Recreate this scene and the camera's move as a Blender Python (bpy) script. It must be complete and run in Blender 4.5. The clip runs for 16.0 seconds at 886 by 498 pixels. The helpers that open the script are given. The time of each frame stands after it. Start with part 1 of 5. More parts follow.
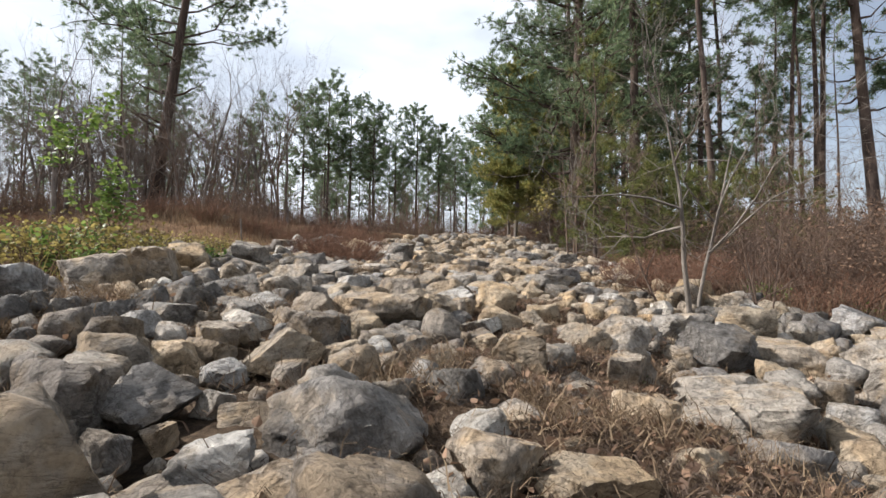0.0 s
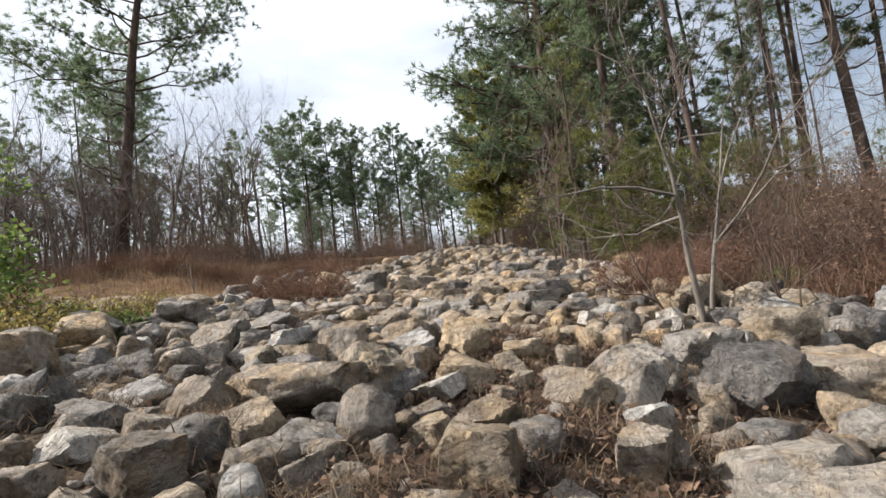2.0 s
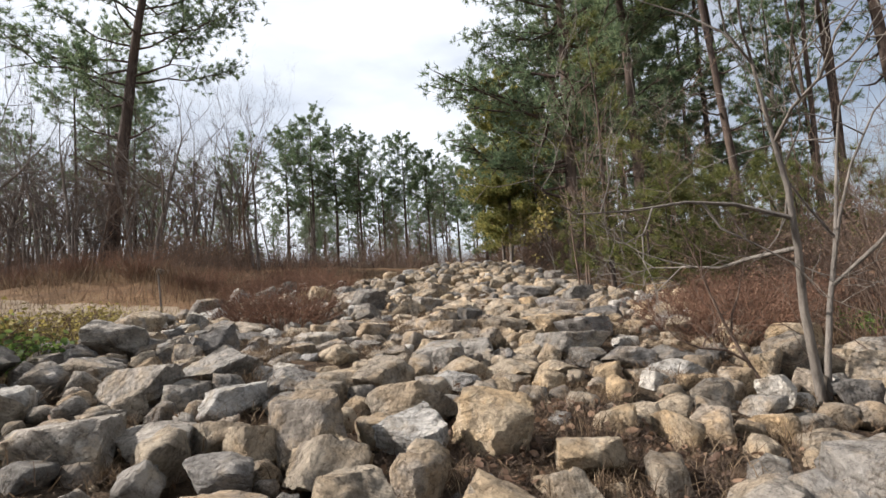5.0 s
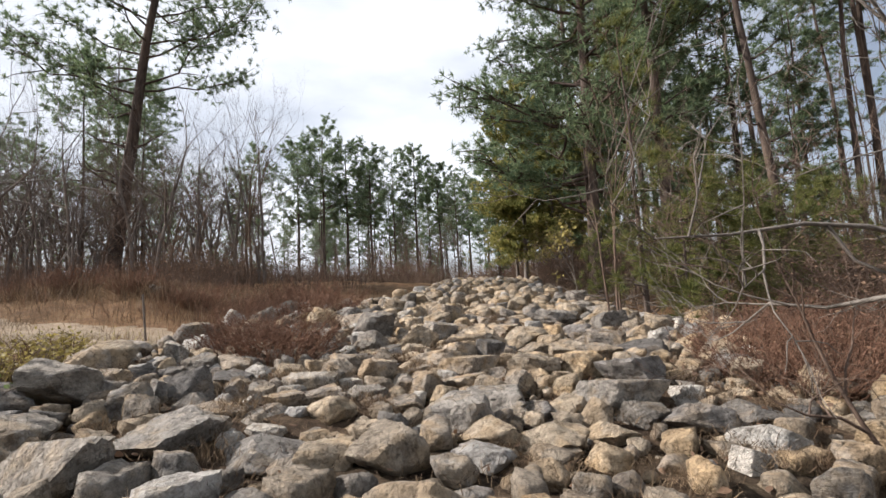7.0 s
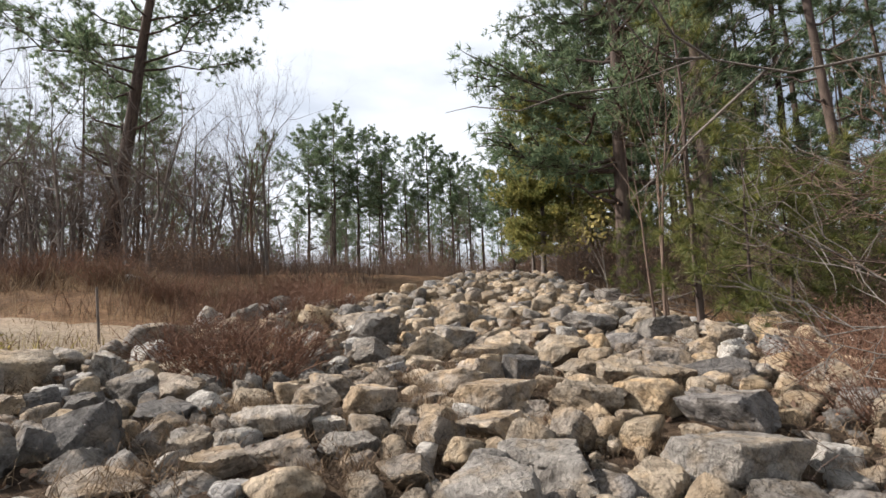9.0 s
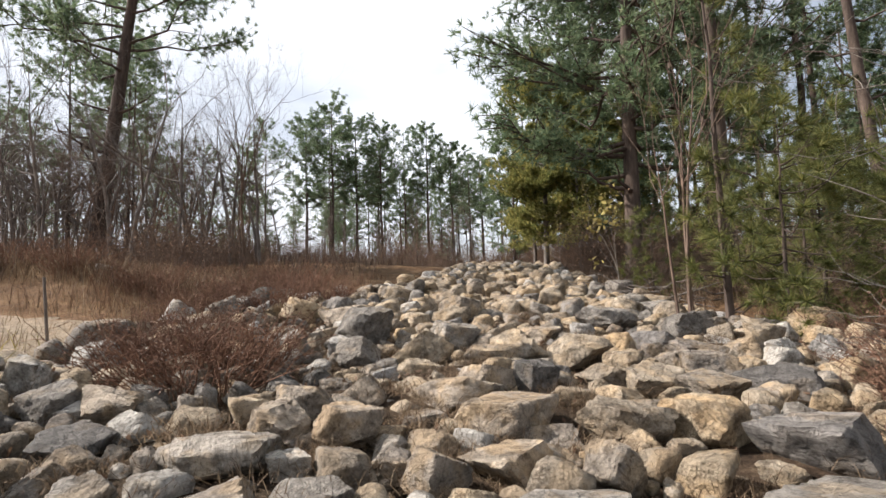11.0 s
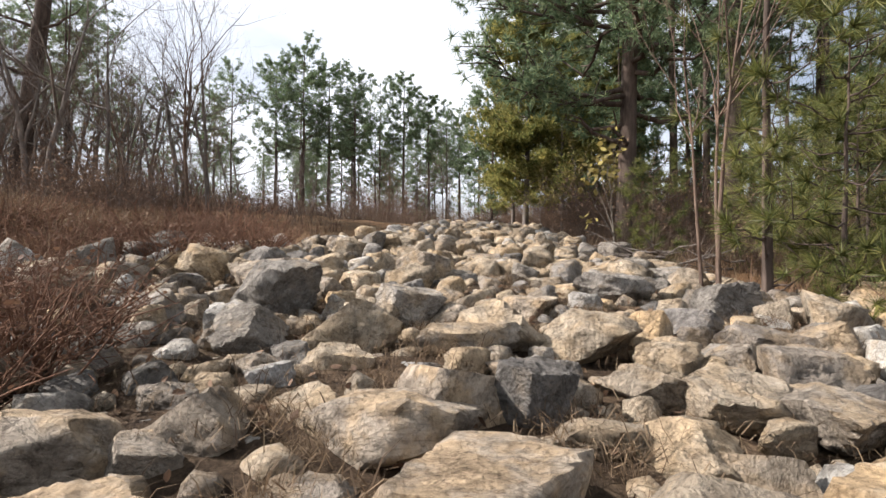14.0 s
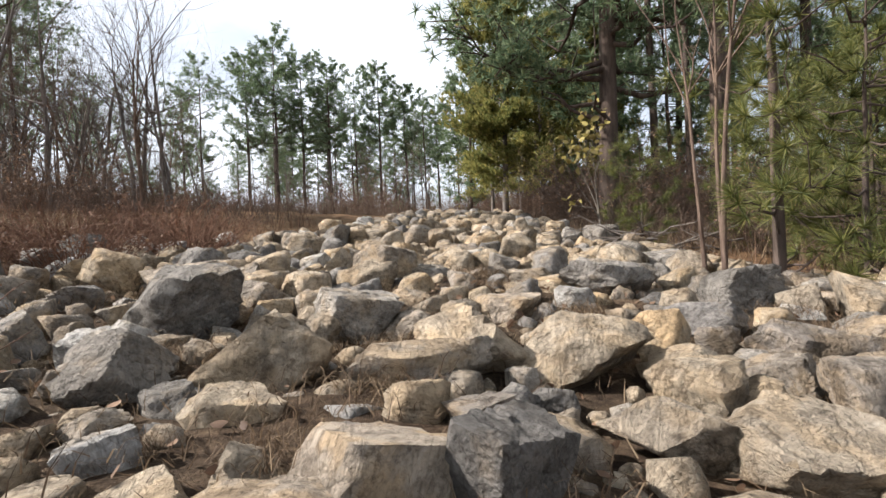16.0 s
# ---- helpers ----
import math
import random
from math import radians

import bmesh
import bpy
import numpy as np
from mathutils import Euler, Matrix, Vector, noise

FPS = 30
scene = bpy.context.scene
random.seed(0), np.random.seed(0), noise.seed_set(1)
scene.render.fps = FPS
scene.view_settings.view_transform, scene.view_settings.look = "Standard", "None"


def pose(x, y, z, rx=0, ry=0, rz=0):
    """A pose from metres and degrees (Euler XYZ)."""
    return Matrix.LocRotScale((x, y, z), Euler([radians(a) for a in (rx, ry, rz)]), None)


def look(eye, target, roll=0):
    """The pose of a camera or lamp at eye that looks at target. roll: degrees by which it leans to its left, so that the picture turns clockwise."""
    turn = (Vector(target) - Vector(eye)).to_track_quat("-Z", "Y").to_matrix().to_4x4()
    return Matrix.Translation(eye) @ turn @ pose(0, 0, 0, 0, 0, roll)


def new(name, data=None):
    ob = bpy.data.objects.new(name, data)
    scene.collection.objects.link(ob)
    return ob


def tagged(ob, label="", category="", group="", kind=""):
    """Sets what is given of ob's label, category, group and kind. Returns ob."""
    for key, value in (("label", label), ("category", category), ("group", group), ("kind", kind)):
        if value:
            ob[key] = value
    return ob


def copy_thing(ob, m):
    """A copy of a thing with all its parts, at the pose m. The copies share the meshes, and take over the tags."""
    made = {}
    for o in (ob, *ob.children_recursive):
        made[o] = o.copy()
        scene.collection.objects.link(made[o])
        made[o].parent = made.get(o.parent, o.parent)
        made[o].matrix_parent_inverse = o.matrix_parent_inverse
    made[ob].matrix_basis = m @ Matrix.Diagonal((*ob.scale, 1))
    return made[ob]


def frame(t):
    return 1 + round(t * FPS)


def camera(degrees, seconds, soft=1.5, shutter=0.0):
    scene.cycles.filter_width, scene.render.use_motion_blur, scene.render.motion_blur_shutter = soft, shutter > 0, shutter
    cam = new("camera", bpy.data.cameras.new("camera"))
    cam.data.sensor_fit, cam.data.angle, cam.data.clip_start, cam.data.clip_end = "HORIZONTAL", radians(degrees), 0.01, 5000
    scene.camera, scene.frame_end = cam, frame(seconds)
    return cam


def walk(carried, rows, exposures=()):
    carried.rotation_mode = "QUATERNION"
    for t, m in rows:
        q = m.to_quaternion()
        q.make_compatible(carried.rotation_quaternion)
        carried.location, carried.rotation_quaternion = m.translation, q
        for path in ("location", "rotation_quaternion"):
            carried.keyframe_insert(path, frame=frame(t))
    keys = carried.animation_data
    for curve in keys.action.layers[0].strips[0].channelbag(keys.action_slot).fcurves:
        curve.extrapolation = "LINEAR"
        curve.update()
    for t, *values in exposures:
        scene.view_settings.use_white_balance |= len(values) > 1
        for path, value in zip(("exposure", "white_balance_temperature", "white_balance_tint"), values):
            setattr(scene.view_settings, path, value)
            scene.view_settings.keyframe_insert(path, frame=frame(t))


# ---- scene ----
cam = camera(82.6, 16.0)
PATH = [
    (0, (0.021, -0.361, 1.345), (-0.002, 1.637, 1.411), 0.8),
    (0.5, (0.046, -0.273, 1.398), (0.024, 1.726, 1.482), 0.4),
    (1, (0.242, 0.165, 1.483), (0.234, 2.161, 1.601), -3.2),
    (1.5, (0.338, 0.499, 1.452), (0.351, 2.495, 1.574), -6.0),
    (2, (0.356, 0.565, 1.478), (0.364, 2.561, 1.6), -6.6),
    (2.5, (0.351, 0.552, 1.496), (0.358, 2.548, 1.621), -6.2),
    (3, (0.369, 0.724, 1.536), (0.378, 2.72, 1.654), -6.1),
    (3.5, (0.359, 0.827, 1.556), (0.368, 2.823, 1.677), -5.2),
    (4, (0.365, 1.14, 1.641), (0.362, 3.136, 1.771), -4.7),
    (4.2, (0.345, 1.29, 1.65), (0.345, 3.285, 1.79), -4.4),
    (6.3, (0.21, 2.409, 1.802), (0.161, 4.397, 2.016), -2.1),
    (6.5, (0.194, 2.465, 1.838), (0.148, 4.452, 2.059), -1.4),
    (7, (0.209, 2.63, 1.837), (0.166, 4.617, 2.06), -3.1),
    (7.5, (0.159, 3.069, 1.861), (0.095, 5.054, 2.093), -2.6),
    (8, (0.161, 3.407, 1.879), (0.077, 5.397, 2.065), -4.8),
    (8.5, (0.156, 3.588, 1.948), (0.072, 5.574, 2.17), -4.8),
    (9, (0.128, 3.892, 1.936), (0.037, 5.88, 2.132), -2.1),
    (9.2, (0.1, 3.956, 1.961), (-0.005, 5.944, 2.151), -1.1),
    (11.3, (0.093, 4.902, 1.949), (0.003, 6.895, 2.093), -2.0),
    (11.5, (0.093, 5.1, 1.881), (0.018, 7.096, 1.973), -1.2),
    (12, (0.101, 5.307, 1.912), (0.024, 7.303, 2.01), -2.2),
    (12.5, (0.153, 5.49, 1.887), (0.101, 7.488, 1.956), -3.7),
    (13, (0.123, 5.783, 1.852), (0.047, 7.781, 1.861), -2.4),
    (13.5, (0.188, 5.934, 1.913), (0.175, 7.933, 1.936), -3.4),
    (14, (0.179, 6.234, 1.874), (0.184, 8.234, 1.879), 0.3),
    (14.5, (0.326, 6.524, 1.837), (0.359, 8.523, 1.819), -6.6),
    (15, (0.292, 6.688, 1.848), (0.334, 8.687, 1.818), -2.2),
    (15.5, (0.331, 6.863, 1.845), (0.382, 8.862, 1.802), -1.9),
    (16, (0.356, 6.972, 1.877), (0.426, 8.971, 1.844), -2.3),
]
EXPOSURES = [(0, 0.93, 6250, 10), (4, 0.86, 6350, 10.5), (7.5, 0.85, 6400, 12), (9, 0.88, 6400, 11.5), (11.5, 1.04, 6450, 11.5), (14.0, 1.16, 6450, 12), (16.0, 1.18, 6330, 10.5)]
walk(cam, [(t, look(eye, target, roll)) for t, eye, target, roll in PATH], EXPOSURES)

# ---- light ----
SUN_AZ, SUN_EL = -84.0, 37.0     # degrees from +y towards +x, and above the horizon
world = bpy.data.worlds.new("sky")
scene.world = world
world.use_nodes = True
wn, wl = world.node_tree.nodes, world.node_tree.links
wn.clear()
sky = wn.new("ShaderNodeTexSky")
sky.sky_type = "NISHITA"
sky.sun_disc = False
sky.sun_elevation, sky.sun_rotation = radians(SUN_EL), radians(SUN_AZ)
sky.air_density, sky.dust_density, sky.ozone_density = 1.0, 2.5, 1.2
wtc = wn.new("ShaderNodeTexCoord")
wmap = wn.new("ShaderNodeMapping")
wmap.inputs["Scale"].default_value = (1.0, 1.0, 2.6)
cloud = wn.new("ShaderNodeTexNoise")
cloud.inputs["Scale"].default_value, cloud.inputs["Detail"].default_value = 2.2, 7.0
cramp = wn.new("ShaderNodeValToRGB")
cramp.color_ramp.elements[0].position, cramp.color_ramp.elements[1].position = 0.30, 0.58
cramp.color_ramp.elements[0].color = (0.42, 0.42, 0.42, 1)
cmix = wn.new("ShaderNodeMixRGB")
cmix.inputs[2].default_value = (10.6, 11.1, 11.8, 1)
bg = wn.new("ShaderNodeBackground")
bg.inputs["Strength"].default_value = 0.057
wout = wn.new("ShaderNodeOutputWorld")
wl.new(wtc.outputs["Generated"], wmap.inputs["Vector"])
wl.new(wmap.outputs["Vector"], cloud.inputs["Vector"])
wl.new(cloud.outputs["Fac"], cramp.inputs["Fac"])
side = wn.new("ShaderNodeSeparateXYZ")
thin = wn.new("ShaderNodeMapRange")
thin.inputs["From Min"].default_value, thin.inputs["From Max"].default_value = 0.0, 0.7
thin.inputs["To Min"].default_value, thin.inputs["To Max"].default_value = 1.0, 0.45
cover = wn.new("ShaderNodeMath")
cover.operation = "MULTIPLY"
wl.new(wtc.outputs["Generated"], side.inputs["Vector"])
wl.new(side.outputs["X"], thin.inputs["Value"])
wl.new(thin.outputs["Result"], cover.inputs[0])
wl.new(cramp.outputs["Color"], cover.inputs[1])
wl.new(cover.outputs[0], cmix.inputs[0])
wl.new(sky.outputs["Color"], cmix.inputs[1])
wl.new(cmix.outputs["Color"], bg.inputs["Color"])
wl.new(bg.outputs["Background"], wout.inputs["Surface"])
sun = new("sun", bpy.data.lights.new("sun", "SUN"))
sun.data.energy, sun.data.angle, sun.data.color = 5.0, radians(0.6), (1.0, 0.945, 0.885)
_a, _e = radians(SUN_AZ), radians(SUN_EL)
SUN_DIR = Vector((math.sin(_a) * math.cos(_e), math.cos(_a) * math.cos(_e), math.sin(_e)))
sun.matrix_world = look(SUN_DIR * 200, (0, 0, 0))


# ---- materials ----
def surface(name, rough=0.9, spec=0.25):
    """A node material with its Principled shader; returns material, nodes, links, shader."""
    mat = bpy.data.materials.new(name)
    mat.use_nodes = True
    n, l = mat.node_tree.nodes, mat.node_tree.links
    sh = n["Principled BSDF"]
    sh.inputs["Roughness"].default_value = rough
    sh.inputs["Specular IOR Level"].default_value = spec
    return mat, n, l, sh


def noise_node(n, l, coord, scale, detail=6.0, rough=0.6, stretch=None, turn=None):
    tex = n.new("ShaderNodeTexNoise")
    tex.inputs["Scale"].default_value, tex.inputs["Detail"].default_value = scale, detail
    tex.inputs["Roughness"].default_value = rough
    if stretch:
        mp = n.new("ShaderNodeMapping")
        mp.inputs["Scale"].default_value = stretch
        if turn:
            mp.inputs["Rotation"].default_value = turn
        l.new(coord, mp.inputs["Vector"])
        coord = mp.outputs["Vector"]
    l.new(coord, tex.inputs["Vector"])
    return tex


def ramp_node(n, l, fac, stops):
    r = n.new("ShaderNodeValToRGB")
    els = r.color_ramp.elements
    while len(els) < len(stops):
        els.new(0.5)
    for e, (p, c) in zip(els, stops):
        e.position = p
        e.color = (*c, 1) if len(c) == 3 else c
    l.new(fac, r.inputs["Fac"])
    return r


def mix_node(n, l, fac, a, b, mode="MIX"):
    m = n.new("ShaderNodeMixRGB")
    m.blend_type = mode
    for slot, v in zip((0, 1, 2), (fac, a, b)):
        if isinstance(v, (int, float)):
            m.inputs[slot].default_value = v
        elif isinstance(v, tuple):
            m.inputs[slot].default_value = (*v, 1)
        else:
            l.new(v, m.inputs[slot])
    return m


def stone(name, base, stain, vein, stain_amount):
    """Weathered quarry stone: bedding streaks, mineral stain, lichen specks, pitted bump; each rock shifted by its own random."""
    mat, n, l, sh = surface(name, 0.88, 0.3)
    info = n.new("ShaderNodeObjectInfo")
    geo = n.new("ShaderNodeNewGeometry")
    off = n.new("ShaderNodeVectorMath")
    off.operation = "MULTIPLY_ADD"
    comb = n.new("ShaderNodeCombineXYZ")
    own = n.new("ShaderNodeMath")
    own.operation = "ADD"
    l.new(info.outputs["Random"], own.inputs[0])
    l.new(geo.outputs["Random Per Island"], own.inputs[1])
    wrap = n.new("ShaderNodeMath")
    wrap.operation = "FRACT"
    l.new(own.outputs[0], wrap.inputs[0])
    for k in range(3):
        l.new(wrap.outputs[0], comb.inputs[k])
    off.inputs[1].default_value = (37.0, 53.0, 71.0)
    l.new(comb.outputs["Vector"], off.inputs[0])
    l.new(geo.outputs["Position"], off.inputs[2])
    tumble = n.new("ShaderNodeVectorRotate")
    tumble.rotation_type = "EULER_XYZ"
    turns = n.new("ShaderNodeVectorMath")
    turns.operation = "MULTIPLY"
    turns.inputs[1].default_value = (9.0, 17.0, 23.0)
    l.new(comb.outputs["Vector"], turns.inputs[0])
    l.new(turns.outputs["Vector"], tumble.inputs["Rotation"])
    l.new(off.outputs["Vector"], tumble.inputs["Vector"])
    co = tumble.outputs["Vector"]
    big = noise_node(n, l, co, 4.5, 5, 0.6)
    beds = noise_node(n, l, co, 9.0, 8, 0.72, (0.6, 0.85, 6.0), (0.5, 0.35, 0.2))
    fine = noise_node(n, l, co, 60.0, 7, 0.75)
    crack = n.new("ShaderNodeTexVoronoi")
    crack.feature = "DISTANCE_TO_EDGE"
    crack.inputs["Scale"].default_value = 3.1
    warp = mix_node(n, l, 0.5, co, big.outputs["Color"], "ADD")
    l.new(warp.outputs["Color"], crack.inputs["Vector"])
    isl = ramp_node(n, l, wrap.outputs[0], [(0.0, (0.72, 0.72, 0.74)), (0.5, (0.95, 0.94, 0.92)), (1.0, (1.18, 1.13, 1.06))])
    streak = ramp_node(n, l, beds.outputs["Fac"], [(0.3, tuple(c * 0.66 for c in base)), (0.45, base), (0.62, tuple(min(1, c * 1.12) for c in base)), (0.76, vein)])
    smask = ramp_node(n, l, big.outputs["Fac"], [(0.60 - 0.3 * stain_amount, (0, 0, 0)), (0.70 - 0.3 * stain_amount, (1, 1, 1))])
    stained = mix_node(n, l, smask.outputs["Color"], streak.outputs["Color"], stain)
    soft_fac = n.new("ShaderNodeMath")
    soft_fac.operation = "MULTIPLY"
    soft_fac.inputs[1].default_value = 0.75
    l.new(smask.outputs["Color"], soft_fac.inputs[0])
    l.new(soft_fac.outputs[0], stained.inputs[0])
    speck = ramp_node(n, l, fine.outputs["Fac"], [(0.38, (0.30, 0.28, 0.26)), (0.48, (0.95, 0.95, 0.95)), (0.60, (1.08, 1.07, 1.05)), (0.7, (1.38, 1.35, 1.3))])
    grain = mix_node(n, l, 0.34, stained.outputs["Color"], speck.outputs["Color"], "MULTIPLY")
    toned = mix_node(n, l, 1.0, grain.outputs["Color"], isl.outputs["Color"], "MULTIPLY")
    dark = ramp_node(n, l, crack.outputs["Distance"], [(0.0, (0.18, 0.155, 0.135)), (0.022, (1, 1, 1))])
    lich = noise_node(n, l, co, 13.0, 6, 0.7)
    lmask = ramp_node(n, l, lich.outputs["Fac"], [(0.54, (1, 1, 1)), (0.66, (0.42, 0.40, 0.37))])
    pitn = noise_node(n, l, co, 27.0, 9, 0.8)
    pits = ramp_node(n, l, pitn.outputs["Fac"], [(0.39, (0.24, 0.21, 0.19)), (0.45, (1, 1, 1)), (0.62, (1.0, 1.0, 1.0)), (0.72, (1.3, 1.28, 1.25))])
    toned = mix_node(n, l, 0.42, toned.outputs["Color"], pits.outputs["Color"], "MULTIPLY")
    mott = noise_node(n, l, co, 8.0, 10, 0.62)
    mcol = ramp_node(n, l, mott.outputs["Fac"], [(0.36, (0.55, 0.53, 0.51)), (0.48, (0.98, 0.98, 0.98)), (0.64, (1.25, 1.23, 1.2))])
    toned = mix_node(n, l, 0.9, toned.outputs["Color"], mcol.outputs["Color"], "MULTIPLY")
    done = mix_node(n, l, 0.35, toned.outputs["Color"], dark.outputs["Color"], "MULTIPLY")
    done = mix_node(n, l, 0.4, done.outputs["Color"], lmask.outputs["Color"], "MULTIPLY")
    # thin splits along the bedding, and a few across it
    split_a = noise_node(n, l, co, 3.4, 7, 0.62, (0.7, 0.8, 4.2), (0.5, 0.35, 0.2))
    split_b = noise_node(n, l, co, 4.2, 8, 0.66)
    line_a = ramp_node(n, l, split_a.outputs["Fac"], [(0.478, (1, 1, 1)), (0.497, (0.2, 0.18, 0.16)), (0.505, (0.2, 0.18, 0.16)), (0.524, (1, 1, 1))])
    line_b = ramp_node(n, l, split_b.outputs["Fac"], [(0.545, (1, 1, 1)), (0.556, (0.26, 0.23, 0.2)), (0.567, (1, 1, 1))])
    done = mix_node(n, l, 0.12, done.outputs["Color"], line_a.outputs["Color"], "MULTIPLY")
    done = mix_node(n, l, 0.34, done.outputs["Color"], line_b.outputs["Color"], "MULTIPLY")
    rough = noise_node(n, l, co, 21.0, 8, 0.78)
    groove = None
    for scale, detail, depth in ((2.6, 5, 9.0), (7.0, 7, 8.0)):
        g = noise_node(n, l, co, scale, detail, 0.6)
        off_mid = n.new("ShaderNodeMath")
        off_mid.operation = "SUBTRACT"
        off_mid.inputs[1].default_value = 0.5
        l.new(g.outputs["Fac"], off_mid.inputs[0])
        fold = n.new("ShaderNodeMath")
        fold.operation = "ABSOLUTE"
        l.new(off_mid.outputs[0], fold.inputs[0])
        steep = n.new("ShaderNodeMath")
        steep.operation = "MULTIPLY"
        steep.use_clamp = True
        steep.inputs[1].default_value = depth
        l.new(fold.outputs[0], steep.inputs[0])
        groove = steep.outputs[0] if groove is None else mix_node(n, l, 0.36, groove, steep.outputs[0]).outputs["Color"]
    # colour follows the groove noise: darker along its folds, lighter between them
    groove_tint = ramp_node(n, l, groove, [(0.03, (0.42, 0.38, 0.34)), (0.16, (0.95, 0.94, 0.92)), (0.6, (1.06, 1.06, 1.05)), (0.95, (1.2, 1.19, 1.18))])
    done = mix_node(n, l, 0.8, done.outputs["Color"], groove_tint.outputs["Color"], "MULTIPLY")
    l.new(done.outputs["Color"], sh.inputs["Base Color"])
    hsum = mix_node(n, l, 0.3, beds.outputs["Fac"], fine.outputs["Fac"])
    hsum = mix_node(n, l, 0.5, hsum.outputs["Color"], rough.outputs["Fac"])
    cuts = mix_node(n, l, 1.0, line_a.outputs["Color"], line_b.outputs["Color"], "MULTIPLY")
    hsum = mix_node(n, l, 0.12, hsum.outputs["Color"], cuts.outputs["Color"])
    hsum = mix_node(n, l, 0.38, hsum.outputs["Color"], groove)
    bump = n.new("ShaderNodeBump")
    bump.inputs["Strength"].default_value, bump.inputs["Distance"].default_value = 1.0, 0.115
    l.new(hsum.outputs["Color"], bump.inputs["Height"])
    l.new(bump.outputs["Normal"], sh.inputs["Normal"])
    return mat


ROCK_MATS = [
    stone("grey_stone", (0.32, 0.294, 0.264), (0.365, 0.295, 0.216), (0.515, 0.49, 0.452), 0.34),
    stone("tan_stone", (0.386, 0.324, 0.249), (0.398, 0.303, 0.199), (0.506, 0.452, 0.378), 0.45),
    stone("ochre_stone", (0.403, 0.328, 0.237), (0.432, 0.311, 0.183), (0.515, 0.448, 0.357), 0.5),
    stone("pale_stone", (0.481, 0.457, 0.423), (0.432, 0.369, 0.29), (0.606, 0.581, 0.548), 0.2),
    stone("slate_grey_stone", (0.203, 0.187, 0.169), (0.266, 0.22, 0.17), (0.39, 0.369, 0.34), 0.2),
    stone("brown_grey_stone", (0.336, 0.29, 0.241), (0.382, 0.286, 0.183), (0.506, 0.457, 0.398), 0.45),
]


def earth(name, stops, scale, bump_d=0.05):
    """Soil or litter from several noises."""
    mat, n, l, sh = surface(name, 0.96, 0.1)
    geo = n.new("ShaderNodeNewGeometry")
    co = geo.outputs["Position"]
    a = noise_node(n, l, co, scale, 9, 0.72)
    b = noise_node(n, l, co, scale * 14, 6, 0.8)
    c = noise_node(n, l, co, scale * 0.15, 3, 0.5)
    col = ramp_node(n, l, a.outputs["Fac"], stops)
    sp = ramp_node(n, l, b.outputs["Fac"], [(0.3, (0.4, 0.38, 0.36)), (0.5, (0.95, 0.95, 0.95)), (0.7, (1.5, 1.42, 1.3))])
    lg = ramp_node(n, l, c.outputs["Fac"], [(0.35, (0.7, 0.72, 0.7)), (0.65, (1.15, 1.1, 1.05))])
    m = mix_node(n, l, 0.85, col.outputs["Color"], sp.outputs["Color"], "MULTIPLY")
    m = mix_node(n, l, 1.0, m.outputs["Color"], lg.outputs["Color"], "MULTIPLY")
    l.new(m.outputs["Color"], sh.inputs["Base Color"])
    bump = n.new("ShaderNodeBump")
    bump.inputs["Strength"].default_value, bump.inputs["Distance"].default_value = 1.0, bump_d
    l.new(b.outputs["Fac"], bump.inputs["Height"])
    l.new(bump.outputs["Normal"], sh.inputs["Normal"])
    return mat


M_LITTER = earth("leaf_litter", [(0.30, (0.09, 0.055, 0.032)), (0.5, (0.17, 0.105, 0.06)), (0.7, (0.26, 0.175, 0.10))], 1.6)
M_BED = earth("channel_soil", [(0.34, (0.045, 0.032, 0.024)), (0.48, (0.12, 0.085, 0.06)), (0.6, (0.20, 0.145, 0.10)), (0.68, (0.30, 0.235, 0.17))], 7.0, 0.12)
M_ROAD = earth("dirt_track", [(0.30, (0.212, 0.162, 0.115)), (0.5, (0.289, 0.23, 0.17)), (0.7, (0.348, 0.289, 0.221))], 1.2, 0.02)


def leafy(name, stops, rough=0.65, trans=0.25):
    """Leaves, needles or straw: each blade takes its own tone; light shines through a little."""
    mat, n, l, sh = surface(name, rough, 0.25)
    geo = n.new("ShaderNodeNewGeometry")
    patch = noise_node(n, l, geo.outputs["Position"], 0.9, 3, 0.5)
    mixv = n.new("ShaderNodeMath")
    mixv.operation = "MULTIPLY_ADD"
    mixv.inputs[1].default_value = 0.55
    l.new(geo.outputs["Random Per Island"], mixv.inputs[0])
    half = n.new("ShaderNodeMath")
    half.operation = "MULTIPLY"
    half.inputs[1].default_value = 0.45
    l.new(patch.outputs["Fac"], half.inputs[0])
    l.new(half.outputs[0], mixv.inputs[2])
    col = ramp_node(n, l, mixv.outputs[0], stops)
    l.new(col.outputs["Color"], sh.inputs["Base Color"])
    tr = n.new("ShaderNodeBsdfTranslucent")
    l.new(col.outputs["Color"], tr.inputs["Color"])
    ms = n.new("ShaderNodeMixShader")
    ms.inputs[0].default_value = trans
    l.new(sh.outputs["BSDF"], ms.inputs[1])
    l.new(tr.outputs["BSDF"], ms.inputs[2])
    l.new(ms.outputs["Shader"], n["Material Output"].inputs["Surface"])
    return mat


